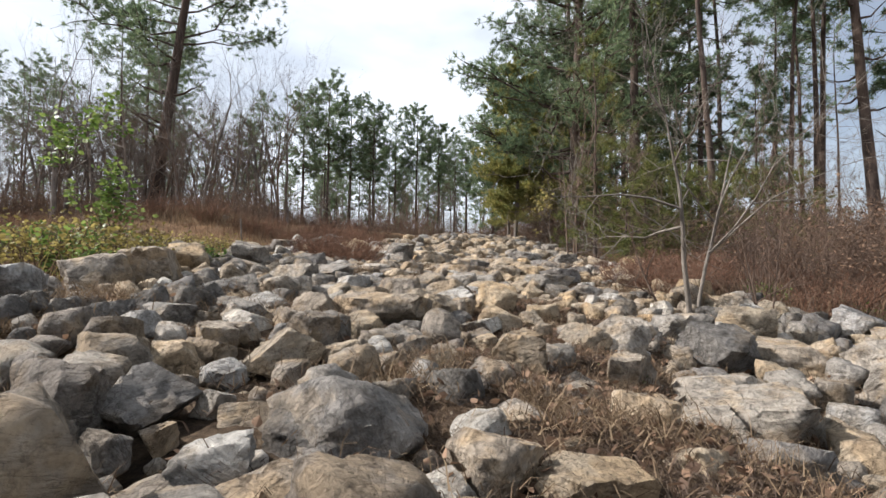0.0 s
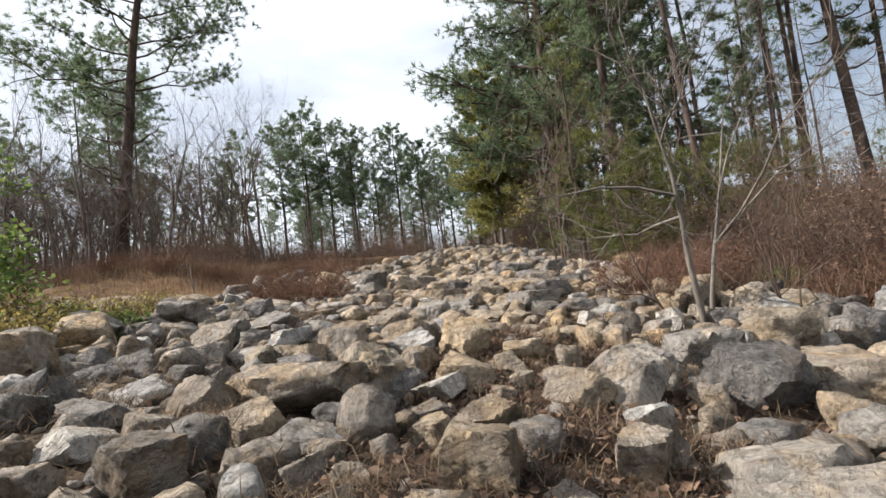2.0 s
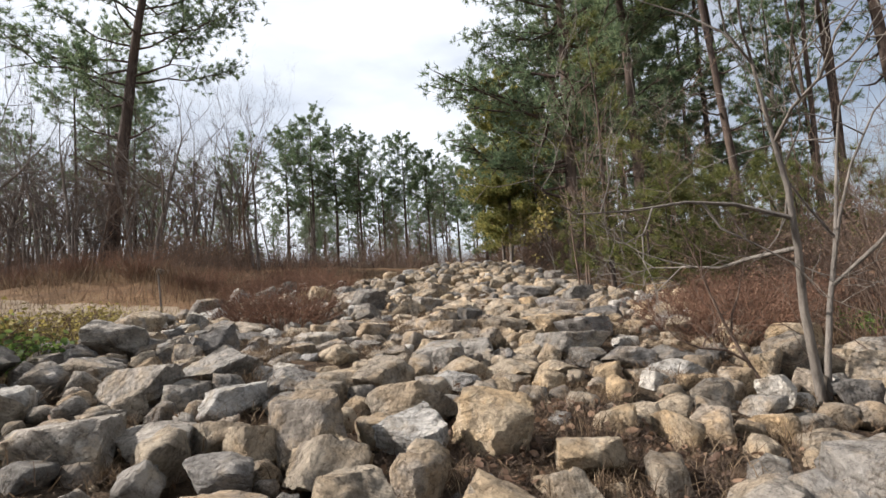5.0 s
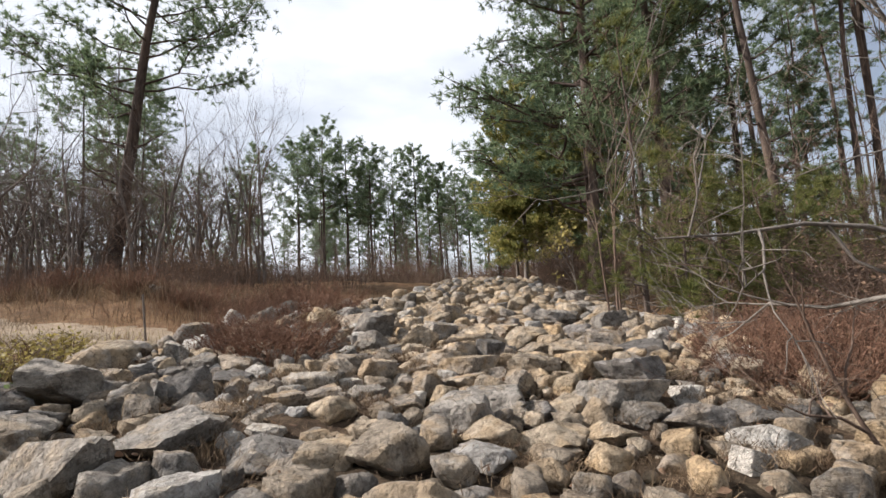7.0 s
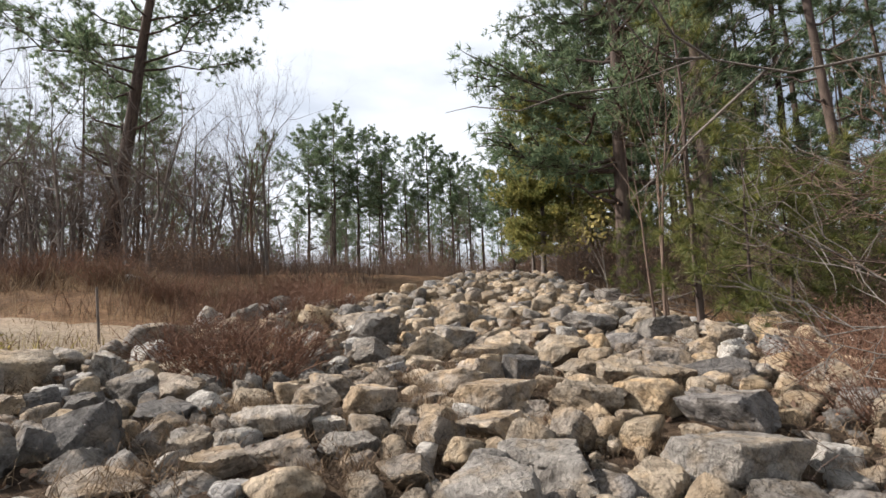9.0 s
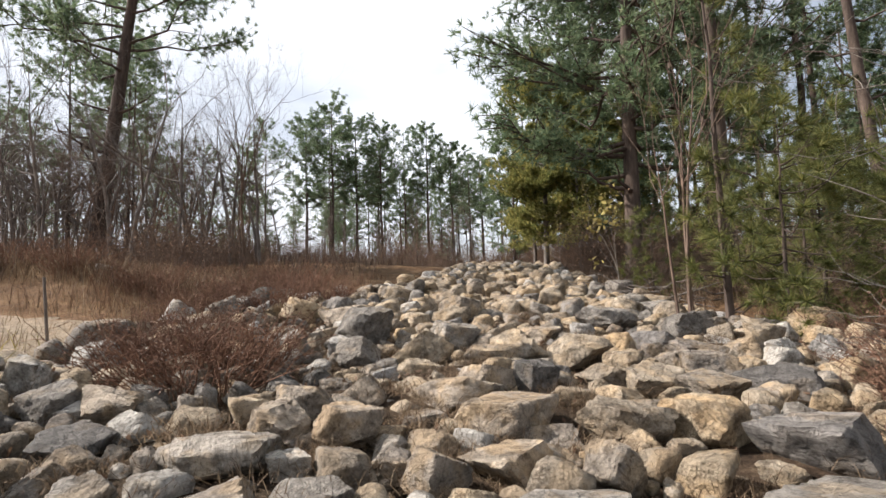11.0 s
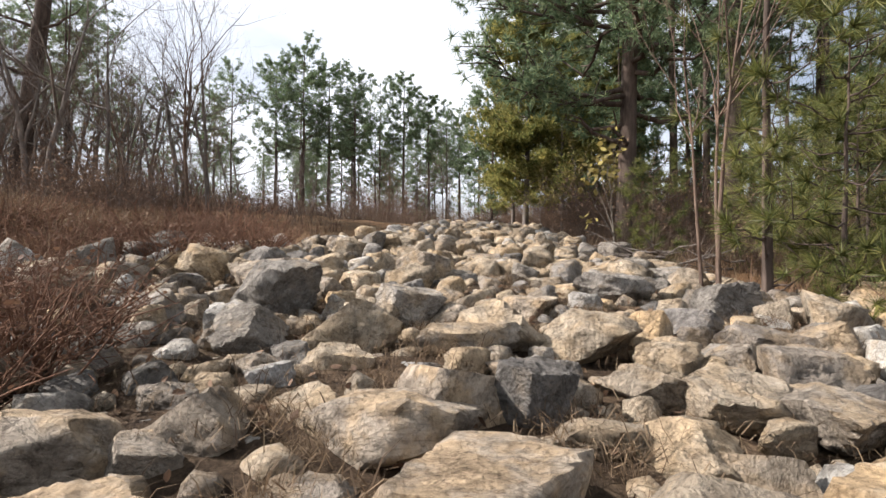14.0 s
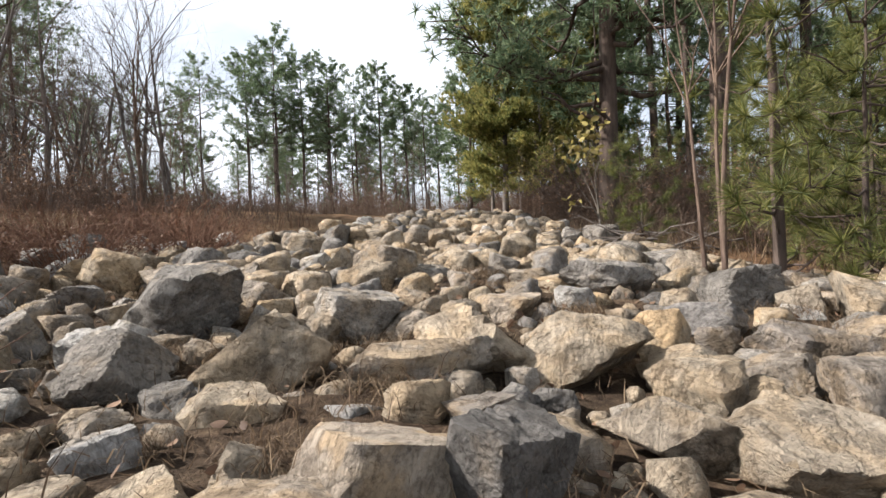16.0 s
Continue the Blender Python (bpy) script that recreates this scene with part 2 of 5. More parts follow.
M_NEEDLE = leafy("pine_needles", [(0.2, (0.07, 0.11, 0.062)), (0.5, (0.14, 0.195, 0.105)), (0.8, (0.25, 0.29, 0.155))], 0.6, 0.5)
M_NEEDLE_NEAR = leafy("young_pine_needles", [(0.2, (0.045, 0.06, 0.02)), (0.5, (0.115, 0.128, 0.036)), (0.8, (0.25, 0.232, 0.075))], 0.5, 0.35)
M_NEEDLE_SUN = leafy("yellow_green_needles", [(0.2, (0.07, 0.1, 0.038)), (0.5, (0.155, 0.19, 0.065)), (0.8, (0.28, 0.29, 0.11))], 0.55, 0.5)
M_CEDAR = leafy("cedar_sprays", [(0.2, (0.085, 0.105, 0.036)), (0.5, (0.215, 0.22, 0.07)), (0.8, (0.42, 0.35, 0.11))], 0.65, 0.48)
M_STRAW = leafy("dry_straw", [(0.2, (0.0675, 0.0432, 0.027)), (0.5, (0.149, 0.099, 0.0594)), (0.8, (0.297, 0.216, 0.135))], 0.8)
M_RUST = leafy("rust_brown_stems", [(0.2, (0.0598, 0.0322, 0.0212)), (0.5, (0.12, 0.0662, 0.0414)), (0.8, (0.212, 0.129, 0.0782))], 0.8)
M_BROWN = leafy("grey_brown_stems", [(0.2, (0.0553, 0.0382, 0.0289)), (0.5, (0.102, 0.0697, 0.051)), (0.8, (0.17, 0.123, 0.0892))], 0.85)
M_DEADLEAF = leafy("dead_leaves", [(0.2, (0.075, 0.045, 0.03)), (0.5, (0.155, 0.093, 0.058)), (0.8, (0.29, 0.185, 0.12))], 0.7)
M_GOLD = leafy("golden_weeds", [(0.2, (0.12, 0.092, 0.034)), (0.5, (0.23, 0.185, 0.06)), (0.8, (0.42, 0.34, 0.11))], 0.7, 0.35)
M_GREENLEAF = leafy("green_leaves", [(0.2, (0.05, 0.09, 0.02)), (0.5, (0.12, 0.18, 0.04)), (0.8, (0.26, 0.32, 0.09))], 0.5, 0.4)


def bark(name, dark, light, scale=9.0):
    mat, n, l, sh = surface(name, 0.93, 0.15)
    geo = n.new("ShaderNodeNewGeometry")
    a = noise_node(n, l, geo.outputs["Position"], scale, 8, 0.7, (1.0, 1.0, 0.22))
    b = noise_node(n, l, geo.outputs["Position"], 0.8, 3, 0.5)
    col = ramp_node(n, l, a.outputs["Fac"], [(0.32, dark), (0.66, light)])
    t = ramp_node(n, l, b.outputs["Fac"], [(0.3, (0.75, 0.75, 0.78)), (0.7, (1.15, 1.1, 1.05))])
    m = mix_node(n, l, 1.0, col.outputs["Color"], t.outputs["Color"], "MULTIPLY")
    l.new(m.outputs["Color"], sh.inputs["Base Color"])
    bump = n.new("ShaderNodeBump")
    bump.inputs["Strength"].default_value, bump.inputs["Distance"].default_value = 0.9, 0.04
    l.new(a.outputs["Fac"], bump.inputs["Height"])
    l.new(bump.outputs["Normal"], sh.inputs["Normal"])
    return mat


M_PINEBARK = bark("pine_bark", (0.035, 0.027, 0.022), (0.125, 0.095, 0.078), 7.0)
M_GREYBARK = bark("grey_bark", (0.075, 0.063, 0.054), (0.24, 0.21, 0.185), 12.0)
M_PALEBARK = bark("pale_smooth_bark", (0.10, 0.088, 0.075), (0.26, 0.23, 0.195), 16.0)
M_TWIG = bark("dry_twigs", (0.075, 0.05, 0.038), (0.20, 0.145, 0.11), 20.0)
M_REDTWIG = bark("reddish_dry_stems", (0.09, 0.05, 0.034), (0.255, 0.148, 0.1), 18.0)


# ---- mesh helpers ----


def mesh_of(name, verts, faces, mat=None, smooth=False):
    """A mesh from an array of places and one of faces (all triangles or all quads)."""
    verts, faces = np.asarray(verts, dtype=np.float32), np.asarray(faces, dtype=np.int32)
    me = bpy.data.meshes.new(name)
    k = faces.shape[1]
    me.vertices.add(len(verts))
    me.vertices.foreach_set("co", verts.ravel())
    me.loops.add(faces.size)
    me.loops.foreach_set("vertex_index", faces.ravel())
    me.polygons.add(len(faces))
    me.polygons.foreach_set("loop_start", np.arange(0, faces.size, k, dtype=np.int32))
    me.polygons.foreach_set("use_smooth", np.full(len(faces), smooth))
    me.update(calc_edges=True)
    me.validate()
    if mat:
        me.materials.append(mat)
    return me


def part(name, me, parent, label="", kind=""):
    ob = new(name, me)
    ob.parent = parent
    if label:
        ob["label"] = label
    if kind:
        ob["kind"] = kind
    return ob


class Tubes:
    """Gathers bent, tapered tubes into one mesh of quads."""

    def __init__(self):
        self.v, self.f, self.n = [], [], 0

    def add(self, pts, radii, sides=6):
        pts = np.asarray(pts, dtype=float)
        d = np.gradient(pts, axis=0)
        d /= np.linalg.norm(d, axis=1)[:, None] + 1e-9
        ref = np.array([1.0, 0, 0]) if abs(d[0][0]) < 0.8 else np.array([0, 1.0, 0])
        u = np.cross(d, ref)
        u /= np.linalg.norm(u, axis=1)[:, None] + 1e-9
        w = np.cross(d, u)
        ang = np.linspace(0, 2 * np.pi, sides, endpoint=False)
        ring = pts[:, None, :] + np.asarray(radii)[:, None, None] * (np.cos(ang)[None, :, None] * u[:, None, :] + np.sin(ang)[None, :, None] * w[:, None, :])
        self.v.append(ring.reshape(-1, 3))
        i = np.arange(len(pts) - 1)[:, None] * sides
        j = np.arange(sides)[None, :]
        k = (j + 1) % sides
        q = np.stack([i + j, i + k, i + sides + k, i + sides + j], axis=-1).reshape(-1, 4) + self.n
        self.f.append(q)
        self.n += len(pts) * sides

    def mesh(self, name, mat):
        return mesh_of(name, np.concatenate(self.v), np.concatenate(self.f), mat, True)


def unit(v):
    return v / (np.linalg.norm(v, axis=-1, keepdims=True) + 1e-9)


def needle_tris(centres, axes, per, length, width, spread, r):
    """Tufts: per thin triangles at each centre that fan out round its axis."""
    n = len(centres)
    c = np.repeat(centres, per, axis=0)
    a = np.repeat(unit(axes), per, axis=0)
    d = unit(a + spread * r.normal(size=(n * per, 3)))
    side = unit(np.cross(d, r.normal(size=(n * per, 3))))
    ln = length * r.uniform(0.6, 1.15, size=(n * per, 1))
    v = np.stack([c - side * width * 0.5, c + side * width * 0.5, c + d * ln], axis=1).reshape(-1, 3)
    return v, np.arange(n * per * 3).reshape(-1, 3)


def leaf_quads(centres, size, r, flat=0.4):
    """Small leaves: two halves folded along the midrib, pointed at both ends."""
    n = len(centres)
    a = unit(r.normal(size=(n, 3)) * np.array([1, 1, flat]))
    b = unit(np.cross(a, r.normal(size=(n, 3))))
    c = np.cross(a, b)
    s = size * r.uniform(0.6, 1.3, size=(n, 1))
    k = r.uniform(0.0, 0.2, size=(n, 1))
    p0, p3 = centres - a * s * 0.5, centres + a * s * 0.5 + c * s * k
    wide = 0.3
    v = np.stack([p0, centres - a * s * 0.15 + b * s * wide + c * s * k, centres + a * s * 0.22 + b * s * wide * 0.8 + c * s * k, p3,
                  centres + a * s * 0.22 - b * s * wide * 0.8 + c * s * k, centres - a * s * 0.15 - b * s * wide + c * s * k], axis=1).reshape(-1, 3)
    i = np.arange(n)[:, None] * 6
    return v, np.concatenate([i + np.array([[0, 1, 2, 3]]), i + np.array([[0, 3, 4, 5]])])


def blade_quads(roots, length, width, lean, r):
    """Standing blades of grass or straw: a quad and a narrow tip quad each, bent over."""
    n = len(roots)
    ang = r.uniform(0, 2 * np.pi, n)
    out = np.stack([np.cos(ang), np.sin(ang), np.zeros(n)], axis=1)
    side = np.stack([-np.sin(ang), np.cos(ang), np.zeros(n)], axis=1)
    turn = r.uniform(0, 2 * np.pi, n)
    side = side * np.cos(turn)[:, None] + out * np.sin(turn)[:, None]
    ln = (length * r.uniform(0.45, 1.2, n))[:, None]
    le = (lean * r.uniform(0.2, 1.4, n))[:, None]
    w = width * r.uniform(0.6, 1.2, n)[:, None]
    up = np.array([0, 0, 1.0])
    mid = roots + ln * 0.55 * unit(up + out * le * 0.5)
    tip = mid + ln * 0.5 * unit(up * (1.1 - le * 0.55) + out * le)
    v = np.stack([roots - side * w, roots + side * w, mid + side * w * 0.7, mid - side * w * 0.7, tip + side * w * 0.12, tip - side * w * 0.12], axis=1).reshape(-1, 3)
    i = np.arange(n)[:, None] * 6
    f = np.concatenate([i + np.array([[0, 1, 2, 3]]), i + np.array([[3, 2, 4, 5]])])
    return v, f


# ---- ground ----
GY = [-60, -6, 0, 3, 6, 9, 12, 15, 20, 28, 45, 90, 400]
GZ = [-1.5, 0.32, 0.69, 0.88, 1.06, 1.24, 1.52, 1.80, 2.25, 2.88, 3.3, 3.9, 5.0]


def base_z(x, y):
    """Height of the ground without its small bumps; works on arrays."""
    x, y = np.asarray(x, dtype=float), np.asarray(y, dtype=float)
    fall = np.interp(y, [0, 3, 5.5, 8], [0.15, 0.15, 0.09, 0.02])
    z = np.interp(y, GY, GZ) - 0.075 * np.clip(x, -8, 0) - fall * np.clip(x, 0, 2.2) - 0.06 * np.clip(x - 2.2, 0, 5)
    mound = 0.45 * np.exp(-(((x + 6.6) / 2.2) ** 2 + ((y - 12.5) / 1.3) ** 2))
    return z + mound * (1 + 0.18 * np.sin(3.1 * x + y) * np.sin(2.3 * y - x))


def left_edge(y):
    return np.interp(y, [-6, 2, 5, 9, 12.5, 14, 17, 23, 28, 34], [-2.4, -2.4, -2.75, -3.2, -2.8, -1.6, -0.9, -0.3, 0.0, 0.2])


def right_edge(y):
    return np.interp(y, [-6, 4, 6, 6.7, 8.8, 9.9, 11.2, 13, 16, 20, 28, 34], [4.8, 4.7, 4.0, 3.0, 3.3, 4.3, 3.7, 3.0, 2.8, 3.1, 4.0, 4.2])


def bumps(x, y):
    return 0.05 * np.sin(1.7 * x + 0.6 * y) * np.sin(1.3 * y - 0.4 * x) + 0.03 * np.sin(4.1 * x + 1.0) * np.sin(3.7 * y + 0.5) + 0.015 * np.sin(11 * x - 3 * y) * np.sin(9 * y + 4 * x)


def ground_z(x, y):
    return base_z(x, y) + bumps(np.asarray(x, dtype=float), np.asarray(y, dtype=float))


def sheet(name, xs, ys, mat, lift=0.0):
    gx, gy = np.meshgrid(xs, ys)
    v = np.stack([gx, gy, ground_z(gx, gy) + lift], axis=-1).reshape(-1, 3)
    w = len(xs)
    i = (np.arange(len(ys) - 1)[:, None] * w + np.arange(w - 1)[None, :]).reshape(-1, 1)
    return mesh_of(name, v, i + np.array([[0, 1, w + 1, w]]), mat, True)


gxs = np.concatenate([np.linspace(-400, -40, 12), np.linspace(-35, -12, 24), np.arange(-11.5, 12, 0.25), np.linspace(13, 40, 24), np.linspace(60, 400, 12)])
gys = np.concatenate([np.linspace(-300, -20, 10), np.linspace(-15, -3, 12), np.arange(-2.5, 32, 0.25), np.linspace(33, 80, 40), np.linspace(90, 400, 14)])
ground = tagged(new("ground", sheet("ground", gxs, gys, M_LITTER)), "brown forest floor covered with pine straw and leaf litter", "ground", kind="structure")

# bed of the stone channel: a strip between its two edges
by = np.arange(-6, 34, 0.2)
bt = np.linspace(0, 1, 40)
bx = left_edge(by)[:, None] * (1 - bt) + right_edge(by)[:, None] * bt + 0.12 * np.sin(by * 2.1)[:, None] * (2 * bt - 1)
byy = np.repeat(by[:, None], 40, axis=1)
bedv = np.stack([bx, byy, ground_z(bx, byy) + 0.03 - 0.09 * np.abs(2 * bt - 1)[None, :] ** 6], axis=-1).reshape(-1, 3)
bi = (np.arange(len(by) - 1)[:, None] * 40 + np.arange(39)[None, :]).reshape(-1, 1)
tagged(new("channel_bed", mesh_of("channel_bed", bedv, bi + np.array([[0, 1, 41, 40]]), M_BED, True)), "dark silty soil under the stones of the channel", "ground", kind="structure")

# dirt track beside the channel
def track_mid(x):
    return 9.35 + 0.012 * (np.asarray(x, dtype=float) + 3.5) ** 2


def track_half(x):
    return np.interp(x, [-26, -6, -4.2, -3.2], [1.35, 1.35, 1.2, 0.45])


tx = np.linspace(-26, -3.2, 80)
tc_ = track_mid(tx)
tw = track_half(tx) + 0.08 * np.sin(tx * 2.3)
tv = np.stack([np.repeat(tx[:, None], 9, axis=1), tc_[:, None] + tw[:, None] * np.linspace(-1, 1, 9)[None, :]], axis=-1)
tz = ground_z(tv[..., 0], tv[..., 1]) + 0.035 - 0.06 * np.abs(np.linspace(-1, 1, 9))[None, :] ** 4
ti = (np.arange(79)[:, None] * 9 + np.arange(8)[None, :]).reshape(-1, 1)
tagged(new("dirt_track", mesh_of("dirt_track", np.concatenate([tv, tz[..., None]], axis=-1).reshape(-1, 3), ti + np.array([[0, 9, 10, 1]]), M_ROAD, True)),
       "pale sandy dirt track crossing the grass beside the channel", "track", kind="structure")


# ---- rocks ----
def rock_shape(seed, subdivisions):
    """A broken quarry stone that fills the unit box: cleft facets, chipped corners, bedding ledges and rough relief."""
    r = np.random.default_rng(seed)
    bm = bmesh.new()
    bmesh.ops.create_icosphere(bm, subdivisions=subdivisions, radius=1.0)
    d = np.array([v.co[:] for v in bm.verts])
    f = np.array([[v.index for v in fc.verts] for fc in bm.faces])
    bm.free()
    d = unit(d)
    # a skewed block of six main clefts, then smaller chips
    a = r.uniform(0, 2 * np.pi)
    lie = np.array([[0, 0, 1.0], [math.cos(a), math.sin(a), 0], [-math.sin(a), math.cos(a), 0]])
    tip = 0.16 if r.random() < 0.7 else 0.6
    q, _ = np.linalg.qr((lie + r.normal(size=(3, 3)) * tip).T)
    q = q.T
    main = unit(np.concatenate([q, -q]) + r.normal(size=(6, 3)) * 0.24)
    chips = unit(r.normal(size=(int(r.integers(6, 11)), 3)))
    nrm = np.concatenate([main, chips])
    hgt = np.concatenate([r.uniform(0.5, 0.82, 6), r.uniform(0.68, 0.98, len(chips))])
    off = Vector(r.uniform(-50, 50, 3))
    s = np.maximum(d @ nrm.T, 0) / hgt
    v = d / np.maximum(s.max(axis=1), 1e-6)[:, None]
    # points near two clefts settle on their common edge, so that edges stay clean
    gap = hgt[None] - v @ nrm.T
    order = np.argsort(gap, axis=1)
    n1_, n2_ = nrm[order[:, 0]], nrm[order[:, 1]]
    g2 = np.take_along_axis(gap, order[:, 1:2], axis=1)[:, 0]
    c = np.sum(n1_ * n2_, axis=1)
    near = (g2 < {4: 0.034, 3: 0.065}.get(subdivisions, 0.12)) & (c < 0.93)
    k = np.where(near, g2 / np.maximum(1 - c * c, 0.1), 0.0)
    v = v + n2_ * k[:, None] - n1_ * (k * c)[:, None]
    bed = unit(q[0] + r.normal(size=3) * 0.2)
    layers = r.uniform(2.5, 5.5)
    disp = np.zeros(len(v))
    for i, u in enumerate(v):
        w = Vector(u) + off
        n1 = noise.fractal(w * 1.7, 0.85, 2.1, 4)
        n2 = noise.noise(w * 6.0) * 0.5 + noise.noise(w * 13.0) * 0.35
        n3 = abs(noise.noise(w * 3.1 + off))
        step = (u @ bed) * layers + n1 * 0.7
        step = step - math.floor(step)
        disp[i] = 0.055 * n1 + 0.032 * n2 - 0.05 * max(0.0, 0.1 - n3) / 0.1 + 0.05 * (step - 0.5) * (step > 0.3)
    v = v + unit(v) * disp[:, None]
    lo, hi = v.min(axis=0), v.max(axis=0)
    v = (v - (lo + hi) / 2) / (hi - lo)
    return v, f


ROCK_FINE = [rock_shape(100 + i, 4) for i in range(26)]
ROCK_COARSE = [rock_shape(300 + i, 3) for i in range(14)]
ROCK_SMALL = [rock_shape(400 + i, 2) for i in range(10)]
ROCK_TINY = [rock_shape(500 + i, 1) for i in range(10)]
ROCK_MESH = [mesh_of("rock", v, f, ROCK_MATS[0], True) for v, f in ROCK_FINE]
for m_ in ROCK_MESH:
    m_.set_sharp_from_angle(angle=radians(42))
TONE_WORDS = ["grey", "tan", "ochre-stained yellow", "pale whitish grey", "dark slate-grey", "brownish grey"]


def size_word(w):
    return "large" if w > 0.42 else "medium-sized" if w > 0.24 else "small"


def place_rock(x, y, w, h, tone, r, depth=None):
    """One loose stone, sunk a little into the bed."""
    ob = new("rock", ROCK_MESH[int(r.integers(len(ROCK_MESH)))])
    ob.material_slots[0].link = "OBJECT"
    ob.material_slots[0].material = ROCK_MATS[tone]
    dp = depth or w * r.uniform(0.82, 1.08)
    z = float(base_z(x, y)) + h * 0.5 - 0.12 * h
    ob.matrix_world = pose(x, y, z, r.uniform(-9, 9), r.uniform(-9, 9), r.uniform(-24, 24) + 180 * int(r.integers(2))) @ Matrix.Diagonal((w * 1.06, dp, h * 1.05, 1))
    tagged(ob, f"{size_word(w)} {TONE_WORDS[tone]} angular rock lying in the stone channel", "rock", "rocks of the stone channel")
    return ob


ROCKS = []
ROCKS += [
    (-0.64, 0.78, 0.17, 0.08, 5), (-0.35, 0.81, 0.31, 0.14, 5), (-0.56, 0.88, 0.21, 0.13, 3), (-0.14, 0.89, 0.14, 0.11, 3), (-1.01, 0.9, 0.18, 0.12, 5),
    (0.01, 0.9, 0.2, 0.09, 3), (-0.82, 0.9, 0.15, 0.14, 0), (0.31, 0.99, 0.2, 0.09, 5), (-0.76, 1.01, 0.1, 0.11, 5), (0.4, 1.02, 0.35, 0.16, 2),
    (0.15, 1.02, 0.25, 0.18, 5), (-0.02, 1.05, 0.09, 0.09, 5), (-1.06, 1.07, 0.28, 0.27, 5), (-0.37, 1.08, 0.24, 0.15, 4), (-0.3, 1.18, 0.49, 0.26, 0),
    (-0.92, 1.19, 0.26, 0.21, 0), (-0.59, 1.22, 0.18, 0.12, 5), (0.78, 1.24, 0.27, 0.16, 1), (-0.73, 1.27, 0.14, 0.13, 0),
]
ROCKS += [
    (1.19, 1.45, 0.28, 0.19, 0), (0.27, 1.47, 0.24, 0.14, 0), (0.5, 1.53, 0.17, 0.12, 0), (-1.23, 1.55, 0.31, 0.22, 5), (-0.85, 1.61, 0.18, 0.12, 3),
    (0.83, 1.66, 0.32, 0.21, 1), (-1.07, 1.66, 0.22, 0.18, 1), (0.21, 1.77, 0.22, 0.21, 5), (1.15, 1.79, 0.27, 0.15, 0), (-0.99, 1.8, 0.25, 0.17, 5),
    (0.36, 1.81, 0.24, 0.11, 0), (0.58, 1.89, 0.17, 0.13, 5), (-0.71, 1.9, 0.33, 0.22, 1), (1.39, 1.97, 0.59, 0.24, 0), (-0.04, 1.99, 0.17, 0.14, 1),
    (0.26, 2.02, 0.21, 0.15, 5), (-1.07, 2.02, 0.21, 0.19, 5), (-0.82, 2.09, 0.19, 0.11, 5), (0.16, 2.11, 0.11, 0.12, 0),
]
ROCKS += [
    (0.66, 2.12, 0.18, 0.13, 5), (-0, 2.16, 0.16, 0.15, 1), (-1.88, 2.17, 0.27, 0.15, 0), (-0.16, 2.18, 0.15, 0.16, 0), (-0.66, 2.19, 0.26, 0.26, 5),
    (-1.03, 2.19, 0.19, 0.17, 5), (0.4, 2.26, 0.3, 0.26, 2), (1.35, 2.28, 0.42, 0.22, 0), (0.97, 2.32, 0.25, 0.24, 5), (-1.82, 2.4, 0.25, 0.17, 4),
    (-0.13, 2.4, 0.15, 0.13, 5), (-1.59, 2.46, 0.38, 0.18, 0), (1.07, 2.52, 0.22, 0.24, 5), (-0.25, 2.54, 0.3, 0.14, 0), (-1.16, 2.58, 0.32, 0.15, 3),
    (0.23, 2.63, 0.18, 0.14, 1), (0.47, 2.69, 0.31, 0.19, 2), (-0.52, 2.72, 0.33, 0.17, 1), (-1.84, 2.8, 0.26, 0.21, 4),
]
ROCKS += [
    (0.23, 2.87, 0.19, 0.12, 5), (-0.2, 2.87, 0.19, 0.13, 4), (-1.67, 2.94, 0.22, 0.22, 4), (-1.33, 2.95, 0.28, 0.15, 0), (-1.15, 3, 0.15, 0.09, 5),
    (-0.87, 3.06, 0.38, 0.23, 1), (0.95, 3.14, 0.4, 0.23, 1), (-1.63, 3.14, 0.22, 0.22, 4), (0.59, 3.16, 0.13, 0.13, 5), (1.3, 3.18, 0.43, 0.35, 0),
    (0.27, 3.23, 0.29, 0.14, 3), (1.94, 3.25, 0.53, 0.4, 4), (-0.44, 3.25, 0.67, 0.27, 5), (-1.31, 3.29, 0.34, 0.15, 3), (0.09, 3.34, 0.24, 0.15, 0),
    (0.72, 3.38, 0.16, 0.15, 1), (-0.05, 3.41, 0.29, 0.25, 1), (2.56, 3.43, 0.64, 0.26, 5), (0.41, 3.49, 0.37, 0.22, 1),
]
ROCKS += [
    (1.27, 3.53, 0.31, 0.26, 0), (1.5, 3.61, 0.33, 0.26, 0), (-1.79, 3.67, 0.33, 0.17, 0), (0.7, 3.71, 0.22, 0.19, 1), (0.14, 3.71, 0.21, 0.21, 5),
    (-0.6, 3.73, 0.29, 0.17, 0), (-0.24, 3.8, 0.38, 0.24, 1), (1.93, 3.81, 0.46, 0.36, 0), (3.24, 3.84, 0.22, 0.24, 0), (-1.7, 3.91, 0.31, 0.21, 0),
    (-1.34, 3.97, 0.41, 0.24, 0), (0.8, 4.01, 0.34, 0.21, 2), (-0.6, 4.07, 0.28, 0.19, 1), (-1.04, 4.09, 0.37, 0.16, 0), (-0.4, 4.15, 0.41, 0.32, 5),
    (0.09, 4.16, 0.34, 0.23, 3), (-0.82, 4.19, 0.27, 0.15, 1), (2.39, 4.2, 0.27, 0.25, 3), (0.44, 4.21, 0.38, 0.35, 2),
]
